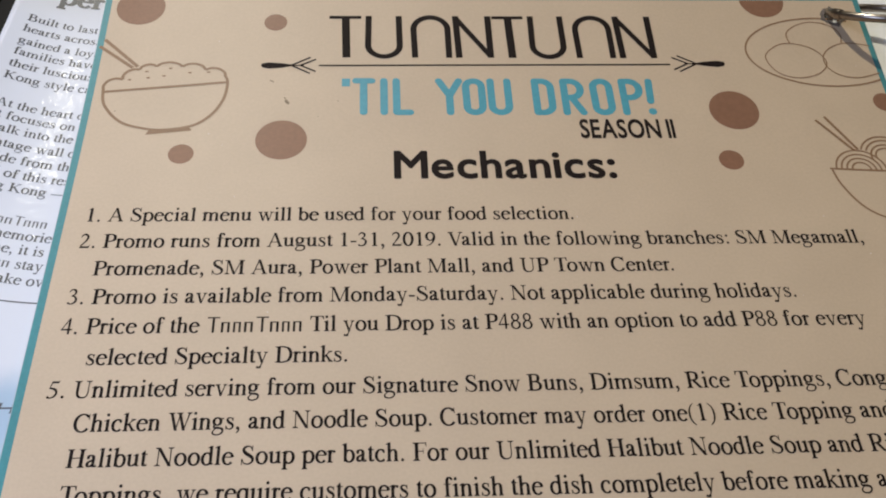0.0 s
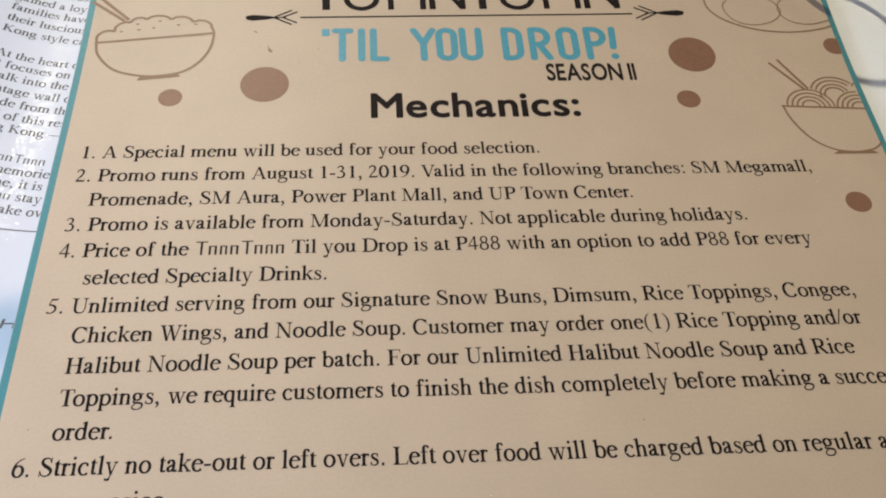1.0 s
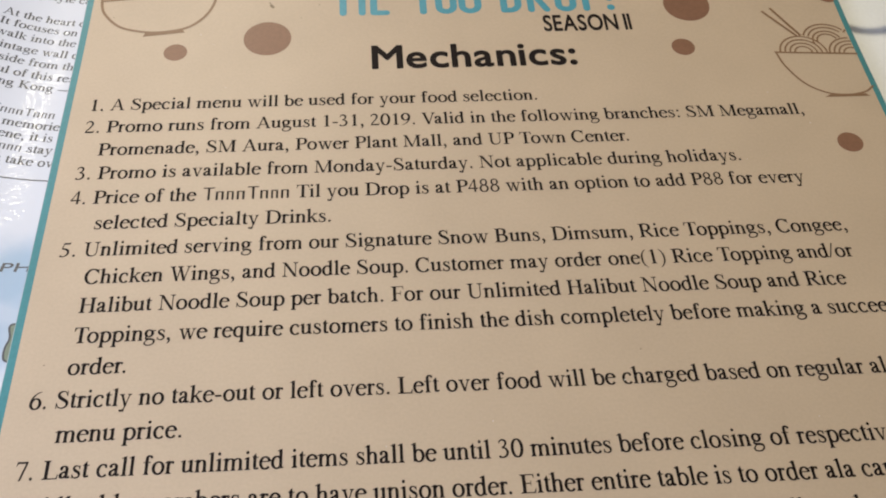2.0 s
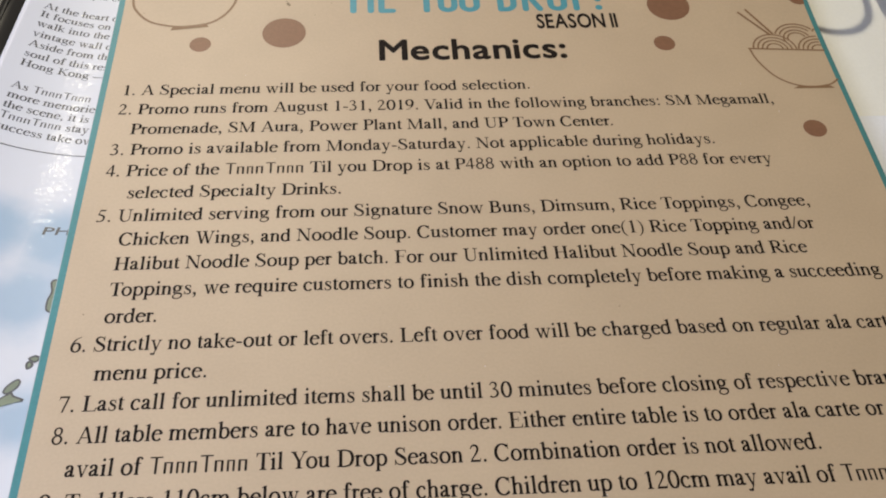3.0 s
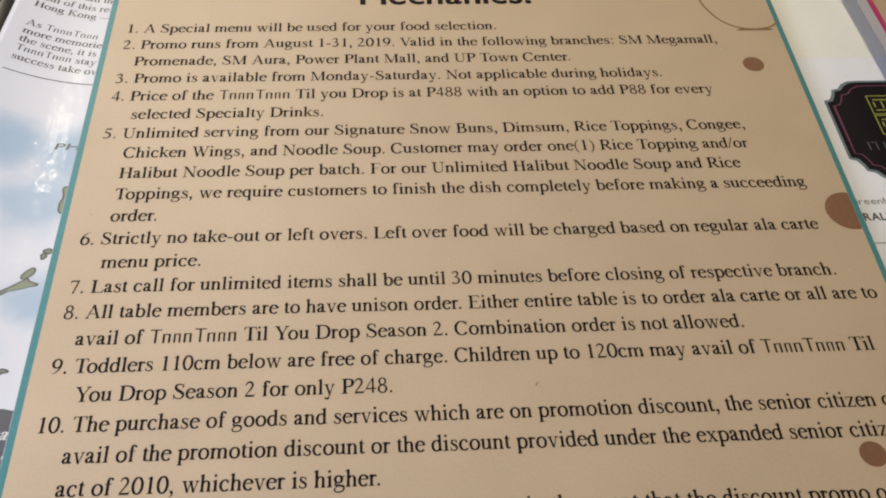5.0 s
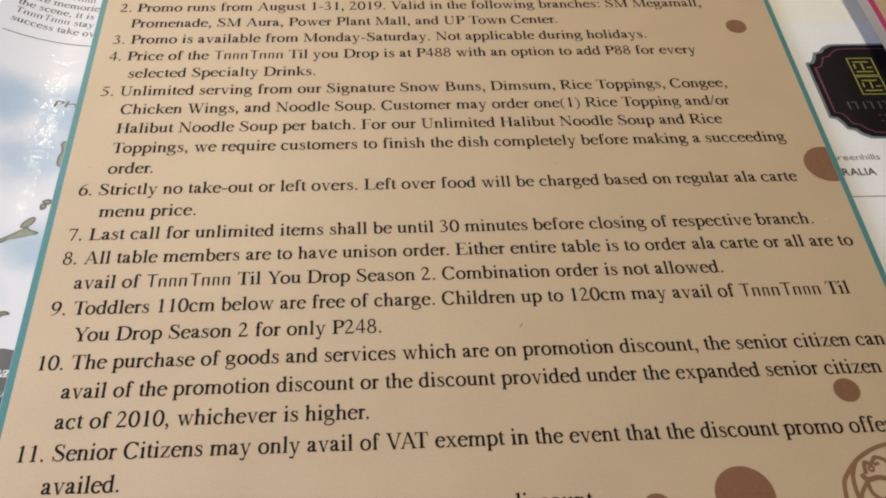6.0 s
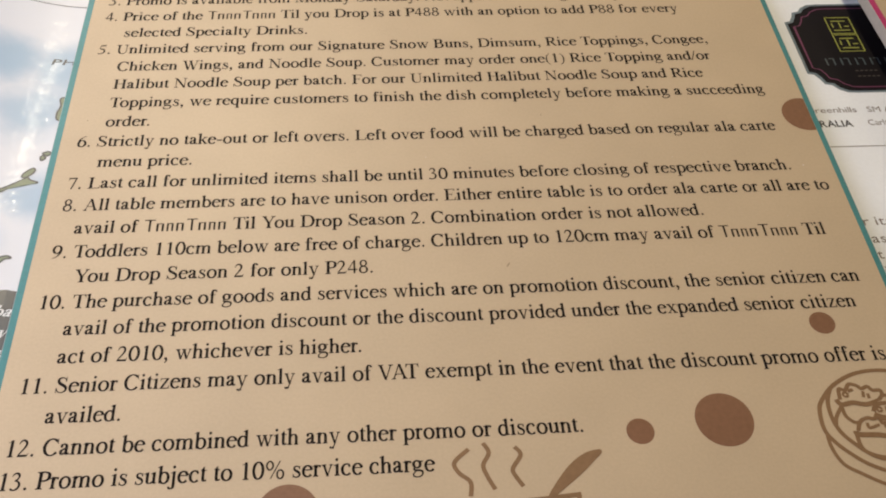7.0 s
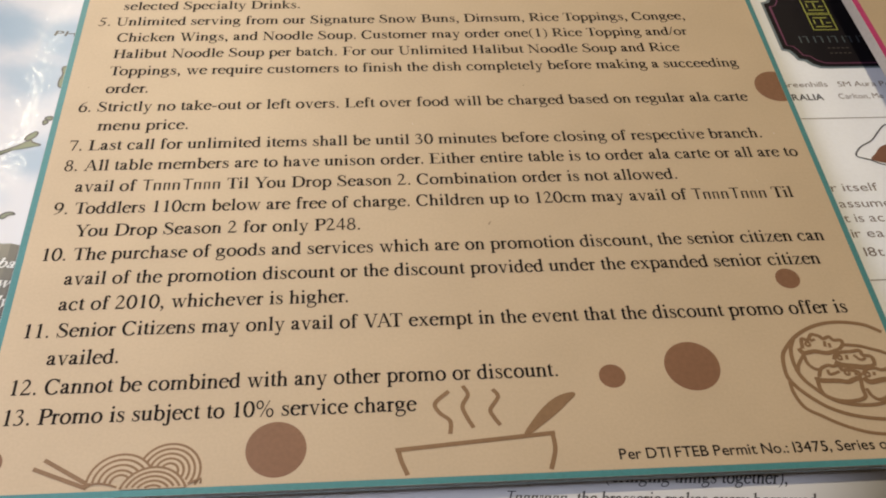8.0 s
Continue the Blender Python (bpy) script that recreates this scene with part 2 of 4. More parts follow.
def draw_small_letters():
    x_high, tall, deep = 0.45, 0.683, -0.217
    letter("a", curve((0.085, 0.335), (0.105, 0.40), (0.175, 0.432), (0.245, 0.415), (0.285, 0.35), (0.287, 0.24), (0.287, 0.12), (0.300, 0.055), (0.345, 0.035), (0.415, 0.07)),
           ball(0.092, 0.335), curve((0.287, 0.275), (0.20, 0.235), (0.105, 0.18), (0.080, 0.10), (0.125, 0.040), (0.20, 0.050), (0.287, 0.115)))
    letter("b", post(0.115, 0.02, tall), flag(0.115, tall), nib(arc(0.265, 0.222, 0.165, 0.212, 150, -150, 26)))
    letter("c", nib(arc(0.245, 0.222, 0.175, 0.212, 48, 318, 26)), ball(0.355, 0.352))
    letter("d", post(0.372, 0.03, tall), flag(0.372, tall), fill((0.40, 0.0), (0.49, 0.035), (0.49, 0.055), (0.415, 0.065), (0.33, 0.05)), nib(arc(0.23, 0.222, 0.165, 0.212, 30, 330, 26)))
    letter("e", nib(arc(0.238, 0.222, 0.172, 0.212, 12, 322, 28)), rod(0.08, 0.272, 0.415, 0.272, 0.040))
    letter("f", post(0.145, 0.0, 0.52), curve((0.145, 0.50), (0.150, 0.59), (0.19, 0.652), (0.255, 0.66), (0.30, 0.63)), ball(0.312, 0.612), rod(0.02, 0.433, 0.29, 0.433, 0.036), foot(0.145, 0))
    letter("g", oval(0.215, 0.298, 0.135, 0.137), rod(0.32, 0.405, 0.47, 0.405, 0.046),
           curve((0.15, 0.175), (0.085, 0.125), (0.105, 0.078), (0.19, 0.062), (0.32, 0.052), (0.42, 0.012), (0.435, -0.075), (0.36, -0.165), (0.22, -0.198), (0.09, -0.168), (0.055, -0.10), (0.10, -0.03), (0.17, 0.03),
                 profile=(0.04, 0.06, 0.07, 0.078, 0.08, 0.08, 0.07, 0.05, 0.042, 0.055, 0.06, 0.045, 0.035)))

    def shoulder(x0, x1):
        return [curve((x0, 0.315), (x0 + 0.07, 0.385), (x0 + 0.14, 0.418), (x1 - 0.055, 0.408), (x1 - 0.008, 0.345), (x1, 0.25), thin=0.046), post(x1, 0.0, 0.27), foot(x1, 0, 0.095, 0.095)]
    letter("h", post(0.115, 0.0, tall), flag(0.115, tall), foot(0.115, 0, 0.105, 0.095), *shoulder(0.115, 0.375))
    letter("n", post(0.115, 0.0, x_high), flag(0.115, x_high), foot(0.115, 0, 0.105, 0.095), *shoulder(0.115, 0.375))
    letter("m", post(0.12, 0.0, x_high), flag(0.12, x_high), foot(0.12, 0, 0.105, 0.095), *shoulder(0.12, 0.385), *shoulder(0.385, 0.65))
    letter("i", post(0.140, 0.0, x_high), flag(0.140, x_high), foot(0.140, 0, 0.115, 0.11), ball(0.130, 0.62, 0.060))
    letter("l", post(0.140, 0.0, tall), flag(0.140, tall), foot(0.140, 0, 0.115, 0.11))
    letter("j", post(0.15, -0.04, x_high), flag(0.15, x_high), curve((0.15, -0.02), (0.145, -0.12), (0.10, -0.19), (0.03, -0.20), (-0.03, -0.17)), ball(-0.03, -0.16), ball(0.14, 0.62, 0.060))
    letter("k", post(0.115, 0.0, tall), flag(0.115, tall), foot(0.115, 0, 0.105, 0.095), slope(0.15, 0.20, 0.385, 0.435, 0.045), slope(0.41, 0.012, 0.225, 0.275, 0.09), foot(0.40, x_high, 0.11, 0.08, -1, 0.05), foot(0.42, 0, 0.11, 0.085))
    letter("o", oval(0.25, 0.222, 0.178, 0.212))
    letter("p", post(0.115, deep, x_high - 0.01), flag(0.115, x_high), foot(0.115, deep, 0.11, 0.11), nib(arc(0.265, 0.222, 0.17, 0.212, 145, -150, 26)))
    letter("q", post(0.375, deep, x_high), foot(0.375, deep, 0.11, 0.11), nib(arc(0.235, 0.222, 0.165, 0.212, 35, 330, 26)))
    letter("r", post(0.115, 0.0, x_high), flag(0.115, x_high), foot(0.115, 0, 0.105, 0.12), curve((0.13, 0.325), (0.175, 0.395), (0.23, 0.42), (0.28, 0.415), thin=0.05), ball(0.282, 0.395, 0.05))
    letter("s", curve((0.305, 0.335), (0.275, 0.405), (0.195, 0.434), (0.115, 0.405), (0.095, 0.335), (0.165, 0.262), (0.27, 0.20), (0.315, 0.12), (0.275, 0.04), (0.175, 0.012), (0.095, 0.045), (0.058, 0.125),
                      profile=(0.035, 0.04, 0.045, 0.07, 0.085, 0.10, 0.10, 0.085, 0.06, 0.045, 0.04, 0.035)), post(0.312, 0.305, 0.445, 0.03), post(0.055, 0.0, 0.145, 0.03))
    letter("t", curve((0.125, 0.50), (0.125, 0.30), (0.125, 0.12), (0.142, 0.052), (0.19, 0.035), (0.265, 0.065)), rod(0.04, 0.433, 0.265, 0.433, 0.036), fill((0.012, 0.433), (0.08, 0.45), (0.172, 0.45), (0.172, 0.575), (0.15, 0.575)))
    letter("u", curve((0.11, 0.30), (0.11, 0.15), (0.13, 0.065), (0.20, 0.035), (0.28, 0.058), (0.36, 0.115), thin=0.046), post(0.11, 0.25, x_high), flag(0.11, x_high), post(0.372, 0.03, x_high), flag(0.372, x_high), fill((0.40, 0.0), (0.49, 0.035), (0.49, 0.055), (0.415, 0.065), (0.33, 0.05)))

    def vee(x0, x1, x2):
        return [slope(x1, -0.012, x0, 0.44, 0.088), slope(x1 - 0.005, -0.012, x2, 0.44, 0.044), foot(x0, x_high, 0.09, 0.105, -1), foot(x2, x_high, 0.085, 0.075, -1, 0.05)]
    letter("v", *vee(0.110, 0.262, 0.405))
    letter("w", *vee(0.110, 0.255, 0.375), *vee(0.365, 0.50, 0.635))
    letter("y", *vee(0.105, 0.265, 0.405), slope(0.195, -0.17, 0.275, 0.04, 0.050), curve((0.20, -0.15), (0.165, -0.195), (0.11, -0.19), thin=0.06), ball(0.08, -0.178, 0.047))
    letter("x", slope(0.395, 0.01, 0.105, 0.44, 0.092), slope(0.095, 0.01, 0.375, 0.44, 0.044), foot(0.115, x_high, 0.09, 0.10, -1), foot(0.375, x_high, 0.08, 0.08, -1, 0.05), foot(0.10, 0, 0.08, 0.085, 1, 0.05), foot(0.385, 0, 0.1, 0.095))
    letter("z", rod(0.05, 0.432, 0.405, 0.432, 0.036), rod(0.035, 0.018, 0.41, 0.018, 0.036), slope(0.085, 0.02, 0.355, 0.43, 0.088), fill((0.04, 0.32), (0.062, 0.32), (0.10, 0.44), (0.045, 0.44)), fill((0.425, 0.14), (0.40, 0.14), (0.35, 0.0), (0.415, 0.0)))


def draw_capitals():
    top = 0.662

    def stem(x, left=0.115, right=0.115, width=BOLD):
        return [post(x, 0.0, top, width), foot(x, 0, left, right, 1, width), foot(x, top, left, right, -1, width)]

    def arm(x0, x1, y):
        return rod(x0, y, x1, y, 0.036)
    letter("A", slope(0.115, 0.012, 0.352, 0.674, 0.046), slope(0.598, 0.012, 0.350, 0.674, 0.108), rod(0.19, 0.225, 0.51, 0.225, 0.038), foot(0.11, 0, 0.095, 0.095, 1, 0.05), foot(0.60, 0, 0.125, 0.105, 1, BOLD))
    letter("B", *stem(0.165, 0.15, 0.05), curve((0.16, 0.644), (0.32, 0.644), (0.44, 0.61), (0.475, 0.505), (0.44, 0.395), (0.32, 0.352), (0.16, 0.352), thick=BOLD), curve((0.16, 0.352), (0.36, 0.352), (0.495, 0.295), (0.545, 0.185), (0.495, 0.07), (0.36, 0.018), (0.16, 0.018), thick=BOLD))
    letter("C", nib(arc(0.355, 0.33, 0.275, 0.328, 42, 322, 30), BOLD), fill((0.60, 0.67), (0.572, 0.67), (0.555, 0.55), (0.585, 0.445), (0.607, 0.445)))
    letter("D", *stem(0.165, 0.15, 0.05), curve((0.16, 0.644), (0.34, 0.644), (0.54, 0.58), (0.632, 0.42), (0.632, 0.24), (0.54, 0.08), (0.34, 0.018), (0.16, 0.018), thick=BOLD))
    tick = fill((0.50, top), (0.545, top), (0.553, 0.515), (0.53, 0.515), (0.515, 0.58))
    middle = fill((0.41, 0.25), (0.432, 0.25), (0.432, 0.44), (0.41, 0.44))
    low = fill((0.50, 0.0), (0.575, 0.0), (0.605, 0.165), (0.58, 0.165), (0.545, 0.08))
    letter("E", *stem(0.165, 0.15, 0.05), arm(0.16, 0.54, 0.644), arm(0.16, 0.42, 0.345), arm(0.16, 0.56, 0.018), tick, middle, low)
    letter("F", *stem(0.165, 0.15, 0.13), arm(0.16, 0.54, 0.644), arm(0.16, 0.42, 0.345), tick, middle)
    letter("L", *stem(0.165, 0.15, 0.12), arm(0.16, 0.56, 0.018), low)
    letter("G", nib(arc(0.365, 0.33, 0.285, 0.328, 42, 310, 30), BOLD), fill((0.615, 0.67), (0.588, 0.67), (0.57, 0.55), (0.60, 0.455), (0.622, 0.455)), post(0.59, 0.045, 0.30, 0.1), foot(0.59, 0.315, 0.125, 0.11, -1, 0.1))
    letter("H", *stem(0.155, 0.135, 0.125), *stem(0.565, 0.125, 0.135), arm(0.16, 0.57, 0.345))
    letter("I", *stem(0.166, 0.145, 0.145))
    letter("K", *stem(0.165, 0.15, 0.12), slope(0.21, 0.30, 0.555, 0.645, 0.046), slope(0.60, 0.012, 0.29, 0.385, 0.108), foot(0.55, top, 0.12, 0.11, -1, 0.05), foot(0.59, 0, 0.12, 0.13, 1, BOLD))
    letter("M", slope(0.44, 0.0, 0.16, top, 0.10), slope(0.435, 0.0, 0.715, top, 0.042), post(0.135, 0.0, top, 0.042), *stem(0.735, 0.12, 0.13), foot(0.135, 0, 0.12, 0.11, 1, 0.05), foot(0.15, top, 0.13, 0.04, -1, 0.06))
    letter("N", slope(0.595, -0.01, 0.13, top, 0.105), post(0.135, 0.0, top, 0.042), post(0.592, -0.01, top, 0.042), foot(0.135, 0, 0.12, 0.11, 1, 0.05), foot(0.13, top, 0.12, 0.04, -1, 0.06), foot(0.592, top, 0.11, 0.115, -1, 0.05))
    letter("O", oval(0.361, 0.33, 0.285, 0.328, 0.112))
    letter("Q", oval(0.361, 0.33, 0.285, 0.328, 0.112), slope(0.60, -0.17, 0.36, 0.02, 0.08))
    bowl = curve((0.16, 0.644), (0.33, 0.644), (0.465, 0.595), (0.502, 0.485), (0.46, 0.37), (0.33, 0.318), (0.16, 0.318), thick=BOLD)
    letter("P", *stem(0.165, 0.15, 0.13), bowl)
    letter("R", *stem(0.165, 0.15, 0.12), bowl, slope(0.585, 0.012, 0.31, 0.34, 0.108), foot(0.575, 0, 0.06, 0.085, 1, BOLD))
    letter("S", curve((0.435, 0.50), (0.39, 0.61), (0.28, 0.65), (0.155, 0.61), (0.115, 0.51), (0.19, 0.405), (0.34, 0.315), (0.455, 0.22), (0.455, 0.11), (0.37, 0.03), (0.25, 0.012), (0.13, 0.06), (0.07, 0.185),
                      profile=(0.04, 0.042, 0.05, 0.085, 0.11, 0.125, 0.125, 0.115, 0.09, 0.055, 0.045, 0.042, 0.04)), post(0.445, 0.465, 0.675, 0.032), post(0.062, -0.012, 0.21, 0.032))
    letter("T", post(0.306, 0.0, top, BOLD), foot(0.306, 0, 0.145, 0.145, 1, BOLD), arm(0.03, 0.582, 0.642), fill((0.02, 0.495), (0.044, 0.495), (0.075, 0.58), (0.12, top), (0.03, top)), fill((0.592, 0.495), (0.568, 0.495), (0.537, 0.58), (0.492, top), (0.582, top)))
    letter("U", curve((0.17, 0.50), (0.17, 0.25), (0.19, 0.12), (0.27, 0.03), (0.40, 0.008), (0.52, 0.05), (0.575, 0.16), (0.58, 0.30), profile=(0.105, 0.105, 0.105, 0.075, 0.046, 0.046, 0.044, 0.042)), post(0.17, 0.47, top, 0.105), post(0.58, 0.28, top, 0.042), foot(0.17, top, 0.155, 0.13, -1, BOLD), foot(0.58, top, 0.125, 0.12, -1, 0.05))

    def vee(x0, x1, x2):
        return [slope(x1, -0.012, x0, 0.65, 0.108), slope(x1 - 0.008, -0.012, x2, 0.65, 0.046), foot(x0, top, 0.115, 0.13, -1, BOLD), foot(x2, top, 0.11, 0.1, -1, 0.05)]
    letter("V", *vee(0.135, 0.365, 0.59))
    letter("W", *vee(0.125, 0.325, 0.47), *vee(0.435, 0.63, 0.815))
    letter("Y", post(0.36, 0.0, 0.31, BOLD), slope(0.36, 0.27, 0.14, 0.65, 0.105), slope(0.375, 0.27, 0.585, 0.65, 0.046), foot(0.36, 0, 0.14, 0.14, 1, BOLD), foot(0.14, top, 0.12, 0.13, -1, BOLD), foot(0.585, top, 0.115, 0.11, -1, 0.05))


def draw_figures():
    letter("0", oval(0.25, 0.332, 0.185, 0.322))
    letter("1", post(0.262, 0.0, 0.67), foot(0.262, 0, 0.125, 0.125), fill((0.11, 0.585), (0.12, 0.567), (0.21, 0.59), (0.305, 0.60), (0.305, 0.676), (0.29, 0.676)))
    letter("2", curve((0.055, 0.50), (0.10, 0.605), (0.205, 0.65), (0.31, 0.605), (0.345, 0.50), (0.30, 0.375), (0.20, 0.235), (0.07, 0.07), profile=(0.035, 0.05, 0.075, 0.09, 0.09, 0.075, 0.055, 0.05)), fill((0.03, 0.0), (0.425, 0.0), (0.475, 0.145), (0.452, 0.145), (0.415, 0.078), (0.08, 0.078), (0.03, 0.02)))
    letter("3", curve((0.06, 0.53), (0.11, 0.62), (0.205, 0.652), (0.30, 0.61), (0.325, 0.525), (0.28, 0.43), (0.165, 0.365), profile=(0.035, 0.05, 0.065, 0.085, 0.085, 0.055, 0.035)), curve((0.165, 0.365), (0.295, 0.335), (0.375, 0.22), (0.33, 0.085), (0.205, 0.018), (0.075, 0.03), profile=(0.04, 0.065, 0.095, 0.085, 0.05, 0.045)), ball(0.078, 0.045))
    letter("4", post(0.33, 0.0, 0.676, 0.085), slope(0.04, 0.19, 0.318, 0.66, 0.042), rod(0.02, 0.195, 0.472, 0.195, 0.062))
    letter("5", fill((0.15, 0.662), (0.12, 0.585), (0.40, 0.585), (0.44, 0.69), (0.42, 0.69), (0.395, 0.662)), slope(0.085, 0.38, 0.165, 0.65, 0.038), curve((0.075, 0.39), (0.22, 0.372), (0.34, 0.30), (0.365, 0.19), (0.305, 0.075), (0.18, 0.018), (0.06, 0.03), profile=(0.05, 0.08, 0.095, 0.09, 0.07, 0.045, 0.05)), ball(0.065, 0.04))
    six = join([oval(0.262, 0.205, 0.172, 0.198), curve((0.445, 0.668), (0.30, 0.615), (0.165, 0.49), (0.095, 0.33), (0.088, 0.20), profile=(0.025, 0.04, 0.065, 0.09, 0.094))])
    letter("6", six)
    letter("9", turn_over(six, 0.50, 0.662))
    letter("7", rod(0.05, 0.628, 0.445, 0.628, 0.068), slope(0.215, -0.01, 0.41, 0.62, 0.068), fill((0.02, 0.505), (0.045, 0.505), (0.115, 0.64), (0.065, 0.662)))
    letter("8", nib(arc(0.25, 0.508, 0.135, 0.148, 0, 350, 35), 0.082, 0.05, True), nib(arc(0.25, 0.175, 0.168, 0.168, 0, 350, 35), 0.092, 0.05, True))
    letter(".", ball(0.125, 0.045, 0.058))
    letter(",", ball(0.115, 0.046, 0.062), curve((0.145, 0.05), (0.160, -0.01), (0.135, -0.085), (0.070, -0.145), profile=(0.07, 0.07, 0.055, 0.03)))
    letter(":", ball(0.14, 0.045, 0.058), ball(0.14, 0.40, 0.058))
    letter("-", rod(0.035, 0.222, 0.29, 0.222, 0.072))
    letter("\u2014", rod(0.0, 0.222, 1.0, 0.222, 0.045))
    letter("/", slope(0.01, -0.014, 0.265, 0.676, 0.055))
    left = curve((0.295, 0.675), (0.17, 0.56), (0.10, 0.40), (0.088, 0.25), (0.10, 0.10), (0.17, -0.06), (0.295, -0.175), profile=(0.025, 0.05, 0.075, 0.082, 0.075, 0.05, 0.025))
    letter("(", left)
    letter(")", turn_over(left, 0.333, 0.50))
    letter("%", oval(0.205, 0.50, 0.125, 0.165, 0.07), oval(0.625, 0.155, 0.125, 0.165, 0.07), slope(0.235, -0.013, 0.61, 0.676, 0.042))


draw_small_letters()
draw_capitals()
draw_figures()


def raw_glyph(char, weight):
    """Flat mesh of one letter of the built-in font, 1 high in em, with its outline's normals."""
    curve = bpy.data.curves.new("letter", "FONT")
    curve.body, curve.resolution_u, curve.offset = char, 4, weight
    ob = bpy.data.objects.new("letter", curve)
    scene.collection.objects.link(ob)
    bpy.context.view_layer.update()
    me = bpy.data.meshes.new_from_object(ob.evaluated_get(bpy.context.evaluated_depsgraph_get()))
    verts = [(v.co.x, v.co.y) for v in me.vertices]
    faces = [tuple(p.vertices) for p in me.polygons]
    bpy.data.objects.remove(ob)
    bpy.data.curves.remove(curve)
    bpy.data.meshes.remove(me)
    return verts, faces


def rim_of(verts, faces):
    count = {}
    for f in faces:
        mid = Vector((sum(verts[i][0] for i in f) / len(f), sum(verts[i][1] for i in f) / len(f)))
        for a, b in zip(f, f[1:] + f[:1]):
            count.setdefault((min(a, b), max(a, b)), []).append(mid)
    return [(a, b, m[0]) for (a, b), m in count.items() if len(m) == 1]


def embolden(verts, faces, width):
    """Adds a narrow band outside the outline, each piece a hair lower than the last."""
    out, more = [(v[0], v[1], 0.0) for v in verts], list(faces)
    for i, (a, b, mid) in enumerate(rim_of(verts, faces)):
        p, q = Vector(verts[a][:2]), Vector(verts[b][:2])
        d = q - p
        if d.length < 1e-6:
            continue
        d.normalize()
        n = Vector((d.y, -d.x))
        if n.dot(mid - p) > 0:
            n = -n
        p, q = p - d * width * 0.5, q + d * width * 0.5
        z, k = -0.002 - 0.0005 * (i % 24), len(out)
        out += [(*p, z), (*q, z), (*(q + n * width), z), (*(p + n * width), z)]
        more.append((k, k + 1, k + 2, k + 3) if n.dot(Vector((-d.y, d.x))) > 0 else (k + 3, k + 2, k + 1, k))
    return out, more


def glyph(char, style):
    """(verts, faces, advance) of a letter in em. Styles: serif, serif_bold, sans, sans_book, sans_bold."""
    key = (char, style)
    if key in GLYPHS:
        return GLYPHS[key]
    weight = {"serif": 0.0, "serif_bold": 0.022, "sans": 0.0, "sans_book": 0.011, "sans_bold": 0.024}[style]
    if char == " ":
        GLYPHS[key] = ([], [], 0.25)
        return GLYPHS[key]
    if style.startswith("serif"):
        (verts, faces), adv = SERIF[char], ADVANCE[char] / 1000
    else:
        verts, faces = raw_glyph(char, 0.0)
        x0, x1 = min(v[0] for v in verts), max(v[0] for v in verts)
        side = (0.025 if char in "AVTYvwyrt" else 0.055) + weight * 0.5
        adv = x1 - x0 + side * 1.7
        verts = [(v[0] - x0 + side * 0.85, v[1], 0.0) for v in verts]
    if weight:
        verts, faces = embolden(verts, faces, weight)
    GLYPHS[key] = (verts, faces, adv)
    return GLYPHS[key]


def lettering(body, em_x, em_y, style="serif", slant=0.0, masked=(), width=None):
    """(verts, faces) of a line of text from x = 0 on the baseline; masked words come out as plain bars."""
    pieces, x, hidden = [], 0.0, [False] * len(body)
    for word in masked:
        i = body.find(word)
        while i >= 0:
            hidden[i:i + len(word)] = [True] * len(word)
            i = body.find(word, i + 1)
    for char, plain, pair in zip(body, hidden, [a + b for a, b in zip(body, body[1:] + " ")]):
        v, f, adv = glyph(char, style)
        if plain and char != " ":
            if char.isupper():
                marks = (bar(0.42, 0, 0.58, 0.66), bar(0.08, 0.605, 0.92, 0.66))
            else:
                marks = (bar(0.13, 0, 0.33, 0.44), bar(0.64, 0, 0.84, 0.44), bar(0.34, 0.39, 0.63, 0.44))
            for shape in marks:
                pieces.append(([((x + p[0] * adv + p[1] * slant) * em_x, p[1] * em_y, 0.0) for p in shape[0]], shape[1]))
        elif v:
            pieces.append(([((x + p[0] + p[1] * slant) * em_x, p[1] * em_y, p[2]) for p in v], f))
        x += adv + (KERN.get(pair, 0.0) if style == "serif" else 0.0)
    verts, faces = join(pieces)
    if width:
        k = width / (x * em_x)
        verts = [(v[0] * k, v[1], v[2]) for v in verts]
    return verts, faces


def placed(shape, x, y, turn=0.0):
    c, s = math.cos(radians(turn)), math.sin(radians(turn))
    return [(x + v[0] * c - v[1] * s, y + v[0] * s + v[1] * c, v[2] if len(v) > 2 else 0) for v in shape[0]], shape[1]


# ---- the room, plain and closed, and the table ----
def room():
    def slab(name, lo, hi, mat, label, cat):
        bm = bmesh.new()
        bmesh.ops.create_cube(bm, size=1)
        for v in bm.verts:
            v.co = Vector((lo[i] + (v.co[i] + 0.5) * (hi[i] - lo[i]) for i in range(3)))
        return tagged(part(name, bm, mat), label, cat, kind="structure")
    slab("floor", (-3, -3, -0.87), (3, 3, -0.77), CARPET, "plain brown restaurant floor", "floor")
    slab("ceiling", (-3, -3, 1.8), (3, 3, 1.9), PLASTER, "plain cream plaster ceiling", "ceiling")
    slab("wall_north", (-3, 3, -0.77), (3, 3.1, 1.8), PLASTER, "plain cream plaster wall", "wall")
    slab("wall_south", (-3, -3.1, -0.77), (3, -3, 1.8), PLASTER, "plain cream plaster wall", "wall")
    slab("wall_east", (3, -3, -0.77), (3.1, 3, 1.8), PLASTER, "plain cream plaster wall", "wall")
    slab("wall_west", (-3.1, -3, -0.77), (-3, 3, 1.8), PLASTER, "plain cream plaster wall", "wall")


room()


